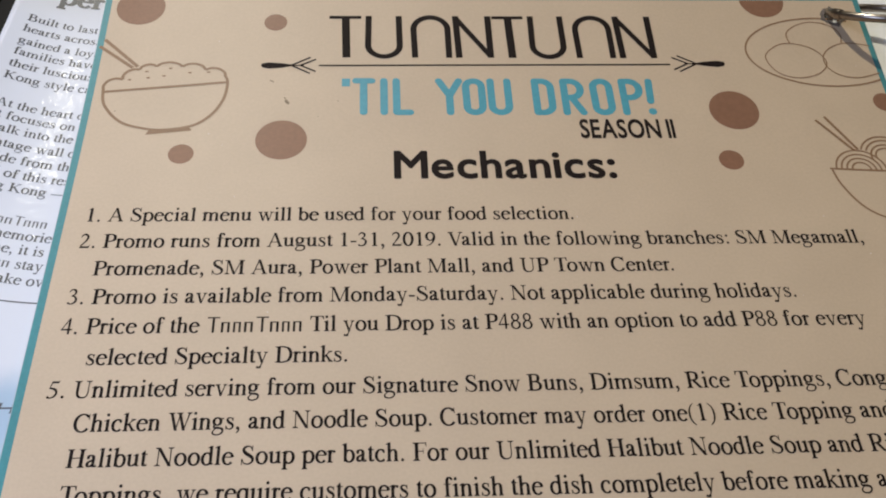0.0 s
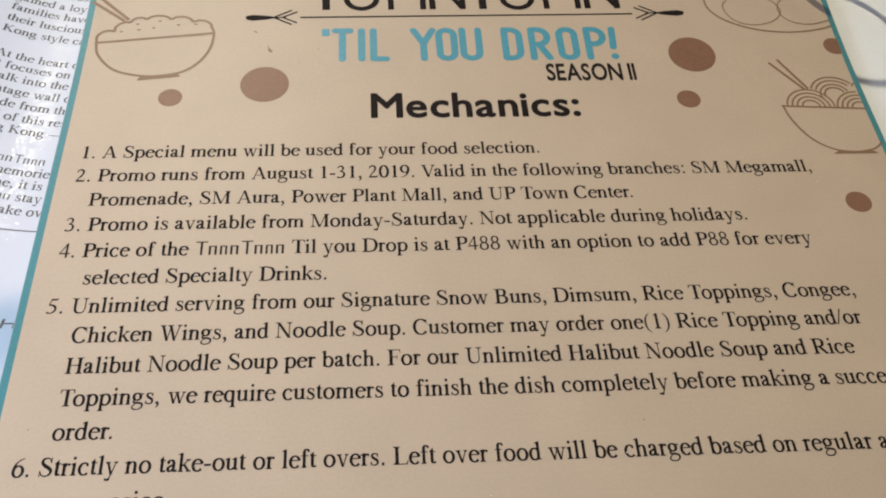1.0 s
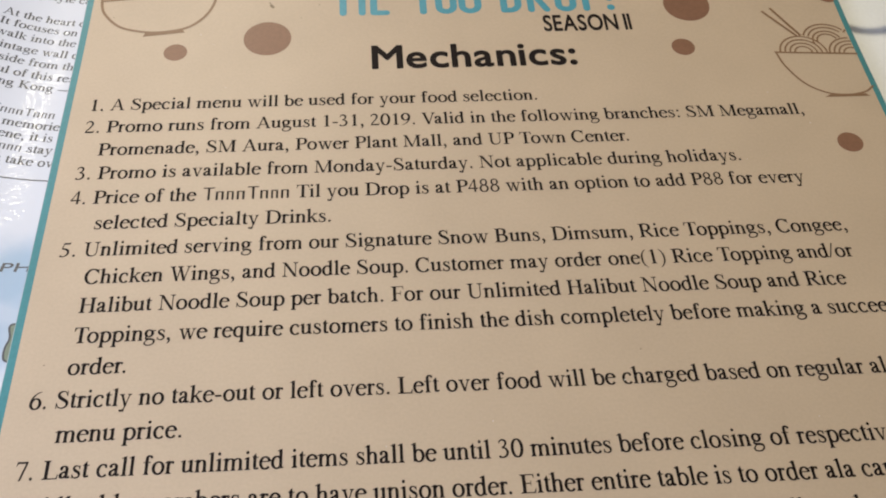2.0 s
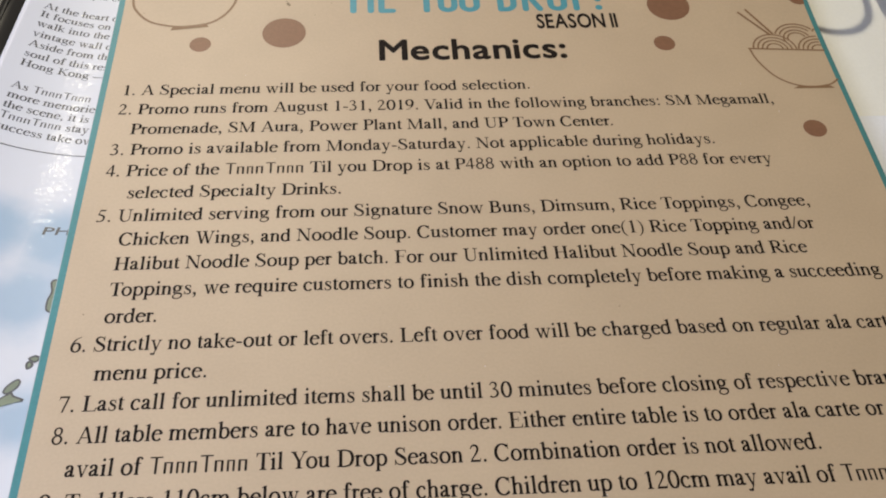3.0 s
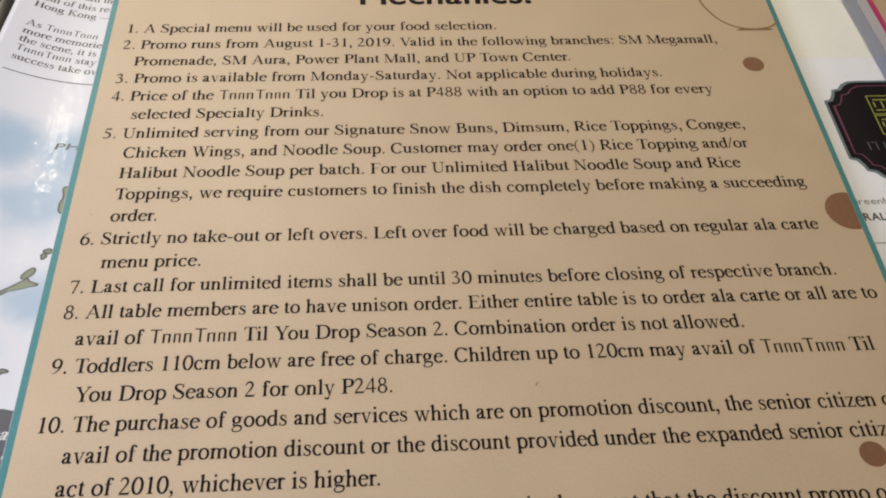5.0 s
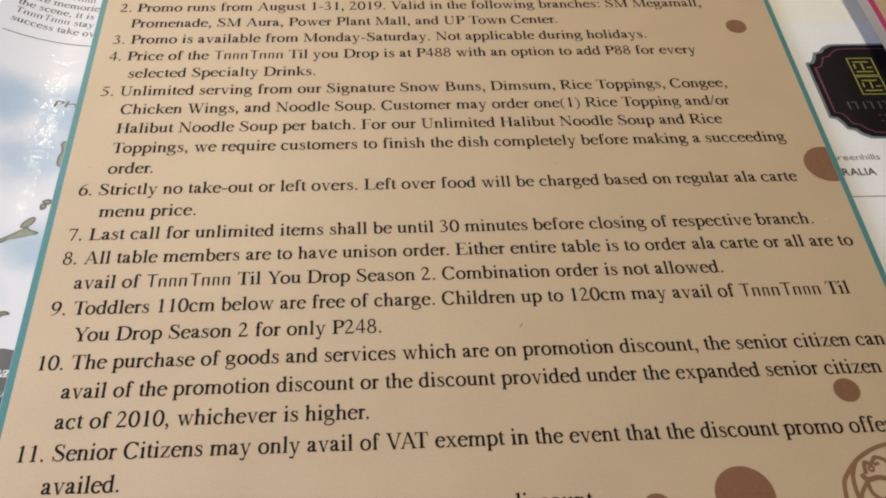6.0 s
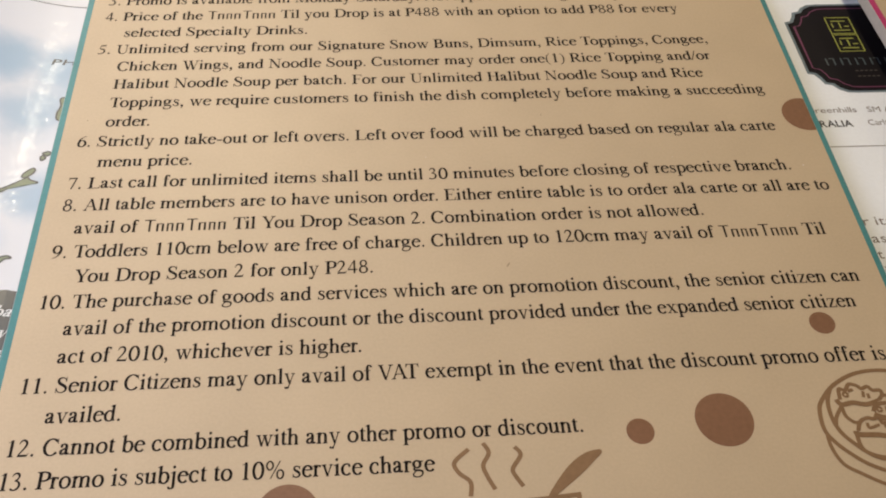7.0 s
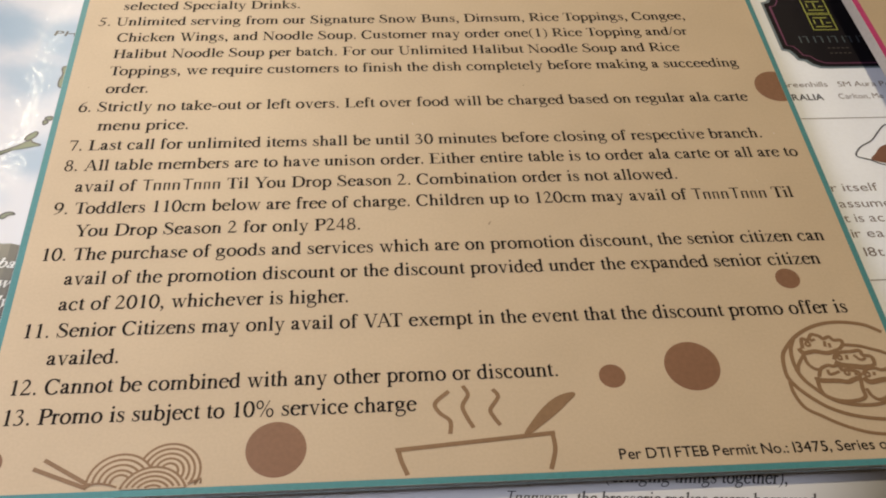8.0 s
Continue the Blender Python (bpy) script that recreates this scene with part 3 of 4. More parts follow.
def table():
    top = empty("table", 0, 0, -0.77)
    bm = bmesh.new()
    bmesh.ops.create_cube(bm, size=1)
    for v in bm.verts:
        v.co = Vector((v.co.x * 1.2, v.co.y * 0.8 - 0.05, -0.0335 + v.co.z * 0.035))
    bmesh.ops.bevel(bm, geom=bm.edges[:], offset=0.004, segments=2, affect="EDGES")
    part("tabletop", bm, WOOD, top)
    for x in (-0.53, 0.53):
        for y in (-0.38, 0.28):
            bm = bmesh.new()
            bmesh.ops.create_cube(bm, size=1)
            for v in bm.verts:
                k = 0.05 if v.co.z > 0 else 0.035
                v.co = Vector((x + v.co.x * k, y + v.co.y * k, -0.4105 + v.co.z * 0.719))
            part("leg", bm, WOOD, top)
    tagged(top, "dark stained wooden restaurant table under the menus", "table")


table()


# ---- the promo card ----
CX0, CX1, CY0, CY1 = -104.2, 104.8, -210.2, 70.8
HOLE = (95.6, 62.8, 2.6)
card = tagged(empty("promo_card", 0, 0, 0), "laminated beige promo card with teal border and printed rules", "menu card")


def curl(x, y):
    """How far the card's upper end curls up off the book, in millimetres."""
    return 0.0008 * max(0.0, y - 5) ** 2 * (1 + 0.25 * x / 104)


def curled(ob):
    """Cuts a sheet into strips and bends them up."""
    bm = bmesh.new()
    bm.from_mesh(ob.data)
    cuts = [((0, y * MM, 0), (0, 1, 0)) for y in range(5, 71, 4)] + [((x * MM, 0, 0), (1, 0, 0)) for x in (-78, -52, -26, 0, 26, 52, 78)]
    for co, no in cuts:
        bmesh.ops.bisect_plane(bm, geom=bm.verts[:] + bm.edges[:] + bm.faces[:], plane_co=co, plane_no=no)
    for v in bm.verts:
        v.co.z += curl(v.co.x / MM, v.co.y / MM) * MM
    for f in bm.faces:
        f.smooth = abs(f.normal.z) > 0.7
    bm.to_mesh(ob.data)
    bm.free()


def sheet(name, x0, y0, x1, y1, top, bottom, mat, parent, corner=1.5, hole=None, label=""):
    """A flat sheet with rounded corners, a round hole and thickness, in millimetres."""
    ring = []
    for cx, cy, a in ((x1 - corner, y0 + corner, -90), (x1 - corner, y1 - corner, 0), (x0 + corner, y1 - corner, 90), (x0 + corner, y0 + corner, 180)):
        ring += arc(cx, cy, corner, corner, a, a + 90, 5)
    loops = [ring]
    if hole:
        loops.append(arc(hole[0], hole[1], hole[2], hole[2], 0, 345, 23))
    curve = bpy.data.curves.new("outline", "CURVE")
    curve.dimensions, curve.fill_mode = "2D", "BOTH"
    if bottom < top:
        curve.extrude = (top - bottom) / 2
    for loop in loops:
        spline = curve.splines.new("POLY")
        spline.points.add(len(loop) - 1)
        spline.use_cyclic_u = True
        for p, q in zip(spline.points, loop):
            p.co = (q[0], q[1], 0, 1)
    ob = bpy.data.objects.new("outline", curve)
    scene.collection.objects.link(ob)
    bpy.context.view_layer.update()
    me = bpy.data.meshes.new_from_object(ob.evaluated_get(bpy.context.evaluated_depsgraph_get()))
    verts = [(v.co.x * MM, v.co.y * MM, (v.co.z + (top + bottom) / 2) * MM) for v in me.vertices]
    faces = [tuple(p.vertices) for p in me.polygons]
    bpy.data.objects.remove(ob)
    bpy.data.curves.remove(curve)
    bpy.data.meshes.remove(me)
    return mesh_part(name, verts, faces, mat, parent, label)


curled(sheet("board", CX0, CY0, CX1, CY1, 0.0, -2.1, BOARD, card, hole=HOLE, label="grey board edge"))
curled(sheet("film", CX0 - 0.45, CY0 - 0.25, CX1 + 0.45, CY1 + 0.3, -0.9, -1.05, FILM, card, hole=HOLE, label="clear laminate rim"))
curled(sheet("border", CX0 + 0.05, CY0 + 0.05, CX1 - 0.05, CY1 - 0.05, 0.02, 0.02, TEAL, card, hole=HOLE, label="teal printed border"))
curled(sheet("panel", CX0 + 1.75, CY0 + 1.6, CX1 - 1.6, CY1 - 1.7, 0.04, 0.04, BEIGE, card, 0.4, HOLE, label="beige printed panel"))


def printed(name, shape, mat, height=0.08, parent=None, label=""):
    verts = []
    for v in shape[0]:
        x, y, z = v[0], v[1], (v[2] if len(v) > 2 else 0) + height
        if parent is None:
            if name not in ("text_line", "noodle_bowl_drawing") and y > 3:
                x, y = x + 0.3, y + 0.65 * min(1.0, max(0.0, (62 - y) / 22))
            z += curl(x, y)
        verts.append((x * MM, y * MM, z * MM))
    return mesh_part(name, verts, shape[1], mat, parent or card, label)


# brown dots, cut off by the border where they meet it
def dot(x, y, rx):
    pts = [(min(max(px, CX0 + 1.8), CX1 - 1.65), min(max(py, CY0 + 1.7), CY1 - 1.8)) for px, py in arc(x, y, rx, rx * 1.04, 0, 352.5, 47)]
    printed("dot", blob(pts), BROWN, 0.06)


DOTS = ((-94.8, 65.8, 6.45), (-58.5, 60.1, 3.05), (-55.2, 17.5, 6.3), (-79.0, 12.8, 3.05), (76.5, 69.2, 6.35), (60.6, 27.8, 6.5), (56.2, 10.6, 3.15), (101.7, 30.7, 3.1),
                (91.1, -25.7, 3.2), (101.7, -86.1, 6.4), (84.2, -158.2, 3.05), (35.5, -185.0, 3.05), (54.5, -183.0, 6.45), (-39.7, -200.45, 6.45), (-99.2, -201.2, 3.0))
for x, y, r in DOTS:
    dot(x, y, r)

# the rules: number, first words, and indented lines below
FIRST, NEXT, NUM, PITCH, EM_X, EM_Y = -93.0, -91.75, -98.15, 7.690, 5.152, 5.98
NAME = ("Tuan" + "Tuan",)
RULES = (
    ("A Special menu will be used for your food selection.",),
    ("Promo runs from August 1-31, 2019. Valid in the following branches: SM Megamall,", "Promenade, SM Aura, Power Plant Mall, and UP Town Center."),
    ("Promo is available from Monday-Saturday. Not applicable during holidays.",),
    ("Price of the %s Til you Drop is at P488 with an option to add P88 for every" % NAME, "selected Specialty Drinks."),
    ("Unlimited serving from our Signature Snow Buns, Dimsum, Rice Toppings, Congee,", "Chicken Wings, and Noodle Soup. Customer may order one(1) Rice Topping and/or",
     "Halibut Noodle Soup per batch. For our Unlimited Halibut Noodle Soup and Rice", "Toppings, we require customers to finish the dish completely before making a succeeding", "order."),
    ("Strictly no take-out or left overs. Left over food will be charged based on regular ala carte", "menu price."),
    ("Last call for unlimited items shall be until 30 minutes before closing of respective branch.",),
    ("All table members are to have unison order. Either entire table is to order ala carte or all are to", "avail of %s Til You Drop Season 2. Combination order is not allowed." % NAME),
    ("Toddlers 110cm below are free of charge. Children up to 120cm may avail of %s Til" % NAME, "You Drop Season 2 for only P248."),
    ("The purchase of goods and services which are on promotion discount, the senior citizen can", "avail of the promotion discount or the discount provided under the expanded senior citizen", "act of 2010, whichever is higher."),
    ("Senior Citizens may only avail of VAT exempt in the event that the discount promo offer is", "availed."),
    ("Cannot be combined with any other promo or discount.",),
    ("Promo is subject to 10% service charge",),
)
ENDS = (14.4, 82.2, 35.5, 62.0, 75.8, -38.2, 81.4, 80.5, 76.5, 92.7, -80.0, 91.6, -67.4, 91.5, 99.7, 64.0, 93.9, -21.0, 97.5, 94.1, -24.2, 96.1, -75.9, 23.1, -9.5)
line = 0
for number, lines in enumerate(RULES, 1):
    for k, body in enumerate(lines):
        line += 1
        start = {3: -94.0, 16: -94.1}.get(line, NEXT) if k else (FIRST if number < 10 else FIRST + 2.1)
        pieces = [placed(lettering(body, EM_X, EM_Y, masked=NAME, width=ENDS[line - 1] - start + (0.4 if body[-1] in ".," else 0.2)), start, -PITCH * line)]
        if not k:
            pieces.append(placed(lettering("%d." % number, EM_X, EM_Y), NUM if number < 10 else NUM - 0.45, -PITCH * line))
        printed("text_line", join(pieces), INK, 0.08)

# heading
printed("heading", placed(lettering("Mechanics:", 12.2, 12.6, "sans_bold", width=55.2), -28.1, 4.9), INK, 0.08)
printed("season_line", placed(lettering("SEASON II", 6.4, 9.0, "sans_bold", width=24.6), 19.3, 18.2), INK, 0.08)


def wordmark():
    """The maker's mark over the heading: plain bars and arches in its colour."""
    y0, y1, w = 46.7, 62.7, 1.75
    for x in (-44.0, 0.0):
        u = arc(x + 14.4, y0 + 4.6, 4.2, 4.2, 180, 360, 16)
        a = arc(x + 27.0, y1 - 5.2, 4.6, 4.7, 180, 0, 16)
        for shape in (join([bar(x - 0.2, y1 - 1.1, x + 8.4, y1), stroke([(x + 4.2, y1 - 0.5), (x + 4.5, y0)], 2.1)]),
                      stroke([(x + 10.4, y1)] + u + [(x + 18.5, y1)], w * 0.95),
                      stroke([(x + 22.6, y0)] + a + [(x + 31.6, y0)], w * 0.95),
                      join([stroke([(x + 34.3, y0), (x + 33.9, y1)], w), stroke([(x + 34.0, y1 - 0.8), (x + 42.6, y0 + 0.6)], 1.5), stroke([(x + 42.7, y0), (x + 42.7, y1)], w)])):
            printed("mark_shape", shape, INK, 0.08)


wordmark()


def arrow():
    pieces = [stroke([(-46.6, 43.6), (46.6, 44.32)], 0.55), stroke([(-54.0, 43.6), (-50.6, 43.6)], 0.4), stroke([(50.6, 44.6), (54.0, 44.6)], 0.4)]
    for k, y in ((-1, 43.65), (1, 44.65)):
        pieces.append(stroke([(48.9 * k, y + 3.0), (53.8 * k, y), (48.9 * k, y - 3.0)], 0.5))
        pieces.append(stroke([(47.4 * k, y + 2.3), (51.4 * k, y), (47.4 * k, y - 2.3)], 0.5))
        pieces.append(blob([(x * k, y + h) for x, h in ((53.5, 0.25), (56, 0.75), (59.5, 1.1), (61.3, 0.7), (61.6, 0), (61.2, -0.8), (59.5, -1.25), (56, -0.85), (53.5, -0.25))], 0.004))
    printed("arrow", join(pieces), INK, 0.085)


arrow()


def title():
    """Rounded narrow capitals of the teal line."""
    y0, y1, w = 26.9, 38.0, 1.95
    m = (y0 + y1) / 2
    s = []

    def go(*pts):
        s.append(stroke(pts, w, round_end=True))
    s.append(bar(-40.6, 36.0, -38.5, 38.8))
    go((-37.0, y1), (-32.9, y1)), go((-35.0, y1 - w / 2), (-35.0, y0))
    go((-29.8, y1), (-29.8, y0))
    go((-26.6, y1), (-26.6, y0)), go((-26.4, y0), (-23.2, y0))
    go((-15.6, y1), (-13.0, 32.8)), go((-10.4, y1), (-13.0, 32.8)), go((-13.0, 32.6), (-13.0, y0))
    for x0, x1 in ((-8.7, -4.6), (24.6, 28.8)):
        r = (x1 - x0) / 2
        ring = arc((x0 + x1) / 2, y1 - r, r, r, 0, 180, 10) + arc((x0 + x1) / 2, y0 + r, r, r, 180, 360, 10)[1:]
        s.append(stroke(ring, w, closed=True))
    go((-2.2, y1), *arc(0.0, y0 + 2.2, 2.2, 2.2, 180, 360, 10), (2.2, y1))
    go((9.4, y0), (9.4, y1)), go((9.6, y1), *arc(10.9, y1 - 2.4, 2.5, 2.4, 90, 0, 8), *arc(10.9, y0 + 2.4, 2.5, 2.4, 0, -90, 8), (9.6, y0))
    for x in (16.9, 32.4):
        go((x, y0), (x, y1)), go((x + 0.2, y1), *arc(x + 1.7, y1 - 2.9, 2.6, 2.9, 90, -90, 10), (x + 0.2, y1 - 5.8))
    go((18.8, m - 0.6), (21.2, y0))
    go((39.6, y1), (39.2, 30.9)), s.append(blob(arc(39.2, 27.3, 1.1, 1.15, 0, 345, 23)))
    printed("title_line", join(s), SKY_TEAL, 0.08)


title()
printed("permit_line", placed(lettering("Per DTI FTEB Permit No.: 13475, Series of", 3.5, 3.75, "sans_book", width=61.0), 33.4, -206.25, -0.1), INK, 0.08)

# line drawings of food
W1 = 0.75


def rice_bowl():
    s = [stroke(smooth([(-100.6, 34.6), (-99.5, 29.2), (-95.0, 23.6), (-89.0, 21.3), (-83.6, 20.9), (-77.0, 22.4), (-72.8, 26.2), (-70.3, 31.5), (-69.7, 37.2), (-70.6, 40.0)]), W1)]
    s.append(stroke([(-100.3, 33.9), (-69.8, 37.4)], W1))
    for x0, y0, x1, y1, h in ((-100.5, 34.4, -96.2, 38.3, 2.0), (-96.2, 38.3, -92.4, 41.9, 1.5), (-92.4, 41.9, -88.2, 43.1, 1.3), (-88.2, 43.1, -81.6, 43.0, 1.6), (-81.6, 43.0, -75.6, 41.9, 1.7), (-75.6, 41.9, -70.4, 39.4, 1.8)):
        d = Vector((y0 - y1, x1 - x0)).normalized() * h
        s.append(stroke(smooth([(x0, y0), (x0 * 0.82 + x1 * 0.18 + d.x * 0.7, y0 * 0.82 + y1 * 0.18 + d.y * 0.7), ((x0 + x1) / 2 + d.x, (y0 + y1) / 2 + d.y), (x0 * 0.18 + x1 * 0.82 + d.x * 0.7, y0 * 0.18 + y1 * 0.82 + d.y * 0.7), (x1, y1)]), W1))
    s.append(blob([(-88.2, 19.2), (-77.2, 20.6), (-77.9, 21.7), (-83.6, 20.6), (-87.6, 20.7)]))
    s += [stroke([(-102.6, 53.2), (-93.0, 43.0)], 0.95), stroke([(-103.6, 50.6), (-94.2, 42.6)], 0.95)]
    for x, y in ((-94.5, 38.2), (-90.5, 41.2), (-89.9, 38.9), (-86.0, 39.6), (-84.6, 42.4), (-79.5, 40.8), (-74.8, 41.0)):
        s.append(blob(arc(x, y, 0.5, 0.28, 0, 330, 11), 0.01))
    printed("rice_bowl_drawing", join(s), LINE_BROWN, 0.09)


def noodle_mounds(mounds, width):
    s = []
    for cx, cy, r, a0, a1, flat in mounds:
        for k in (1.0, 0.79, 0.58, 0.37):
            s.append(stroke(arc(cx, cy, r * k, r * k * flat, a0, a1, 20), width))
    return s


def noodle_bowl():
    s = [stroke(smooth([(81.0, 9.0), (82.0, 3.4), (85.3, -3.4), (90.0, -7.2), (95.4, -8.3), (100.5, -7.4), (103.4, -5.2)]), 0.55), stroke([(80.6, 8.7), (103.2, 7.4)], 0.6)]
    s.append(blob([(89.4, -9.0), (101.4, -9.0), (100.4, -8.0), (91.0, -8.0)]))
    s += [stroke([(81.3, 25.4), (88.6, 14.9)], 0.75), stroke([(83.9, 26.6), (89.6, 15.2)], 0.75)]
    s += noodle_mounds([(88.7, 8.3, 6.4, 0, 180, 1.02)], 0.5)
    for cx, cy, a0, a1, radii in ((102.0, 7.6, 30, 179, (6.2, 4.9, 3.6, 2.3)), (96.6, 12.9, 38, 160, (6.6, 5.3)), (96.5, 12.7, 20, 196, (4.0, 2.8)), (106.4, 13.4, 100, 150, (5.2, 3.9))):
        for k in radii:
            run = [p for p in arc(cx, cy, k, k, a0, a1, 24) if p[0] < CX1 - 1.9]
            if len(run) > 1:
                s.append(stroke(run, 0.5))
    verts, faces = join(s)
    printed("noodle_bowl_drawing", ([(v[0] + 0.25, v[1] - 0.45, v[2]) for v in verts], faces), LINE_BROWN, 0.09)


def bun_plate():
    """A plate of three buns that runs off under the border."""
    s = [stroke([p for p in arc(90.2, 49.3, 21.9, 12.9, 66, 332, 70) if p[0] < CX1 - 1.4], 0.5)]
    s.append(stroke(smooth([(73.25, 47.2), (76.6, 51.2), (80.8, 52.5), (86.0, 51.0), (89.0, 47.9), (89.5, 44.2), (86.0, 40.6), (80.2, 39.4), (75.3, 41.6)], 6, True), 0.34, closed=True))
    s.append(stroke(smooth([(81.1, 52.5), (80.9, 56.1), (83.3, 58.8), (87.4, 60.6), (91.4, 60.4), (94.9, 58.4), (96.1, 55.5), (95.6, 52.8)], 6), 0.34))
    s.append(stroke(smooth([(103.4, 51.6), (97.2, 52.7), (92.4, 51.1), (89.5, 47.8), (89.4, 43.8), (92.1, 40.6), (97.2, 39.5), (103.4, 41.3)], 6), 0.34))
    printed("bun_plate_drawing", join(s), LINE_BROWN, 0.09)


def low_noodles():
    for ends in ([(-89.6, -202.9), (-78.0, -207.9)], [(-87.6, -200.9), (-77.4, -207.3)]):
        printed("chopstick_drawing", stroke(ends, 0.95), LINE_BROWN, 0.09)
    floor_y = CY0 + 1.7
    for i, (cx, cy, r, a0, a1, radii) in enumerate(((-61.6, -204.6, 6.4, -32, 172, (1.0, 0.82, 0.64, 0.46, 0.28)), (-71.4, -207.2, 6.9, 12, 176, (1.0, 0.82, 0.64, 0.46, 0.3)), (-64.6, -210.6, 7.0, 6, 174, (1.0, 0.85, 0.70, 0.55, 0.40, 0.25)))):
        lift = 0.085 + 0.045 * i
        cover = [(x, max(y, floor_y)) for x, y in arc(cx, cy, r, r, a0, a1, 28)]
        printed("noodle_curl_ground", blob(cover), BEIGE, lift)
        runs = [[p for p in arc(cx, cy, r * k, r * k, a0, a1, 28) if p[1] > floor_y] for k in radii]
        printed("noodle_curl", join([stroke(run, 0.55) for run in runs if len(run) > 1]), LINE_BROWN, lift + 0.01)
    printed("noodle_curl", stroke(smooth([(-78.6, -207.6), (-76.2, -206.9), (-73.6, -207.3), (-72.0, -207.9)], 5), 0.45), LINE_BROWN, 0.14)
    printed("noodle_curl", stroke([(-57.6, -207.7), (-54.8, -206.6), (-55.0, -207.8)], 0.5), LINE_BROWN, 0.19)


def soup_bowl():
    s = [stroke([(-14.4, -201.9), (20.4, -199.1)], 1.05)]
    s.append(stroke(smooth([(-13.7, -202.2), (-13.2, -204.6), (-12.0, -207.9)]), 1.0))
    s.append(stroke(smooth([(19.8, -199.2), (19.9, -203.2), (18.4, -207.9)]), 1.0))
    s.append(stroke(smooth([(14.3, -199.0), (17.6, -195.7), (20.6, -192.9), (23.4, -190.7), (25.7, -189.5)], 5), [1.1 + 2.1 * math.sin(math.pi * min(1, 0.02 + i / 21)) ** 1.1 for i in range(21)], round_end=True))
    for pts in (((-2.0, -187.5), (-5.2, -190.5), (-4.4, -193.0), (-2.2, -195.2), (-2.4, -198.4)), ((1.2, -186.2), (2.2, -188.6), (0.8, -191.4), (1.4, -194.0), (2.8, -197.1)),
                ((7.8, -187.4), (8.9, -189.4), (6.9, -192.6), (7.6, -194.8), (8.7, -196.7))):
        s.append(stroke(smooth(pts), 0.95))
    printed("soup_bowl_drawing", join(s), LINE_BROWN, 0.09)


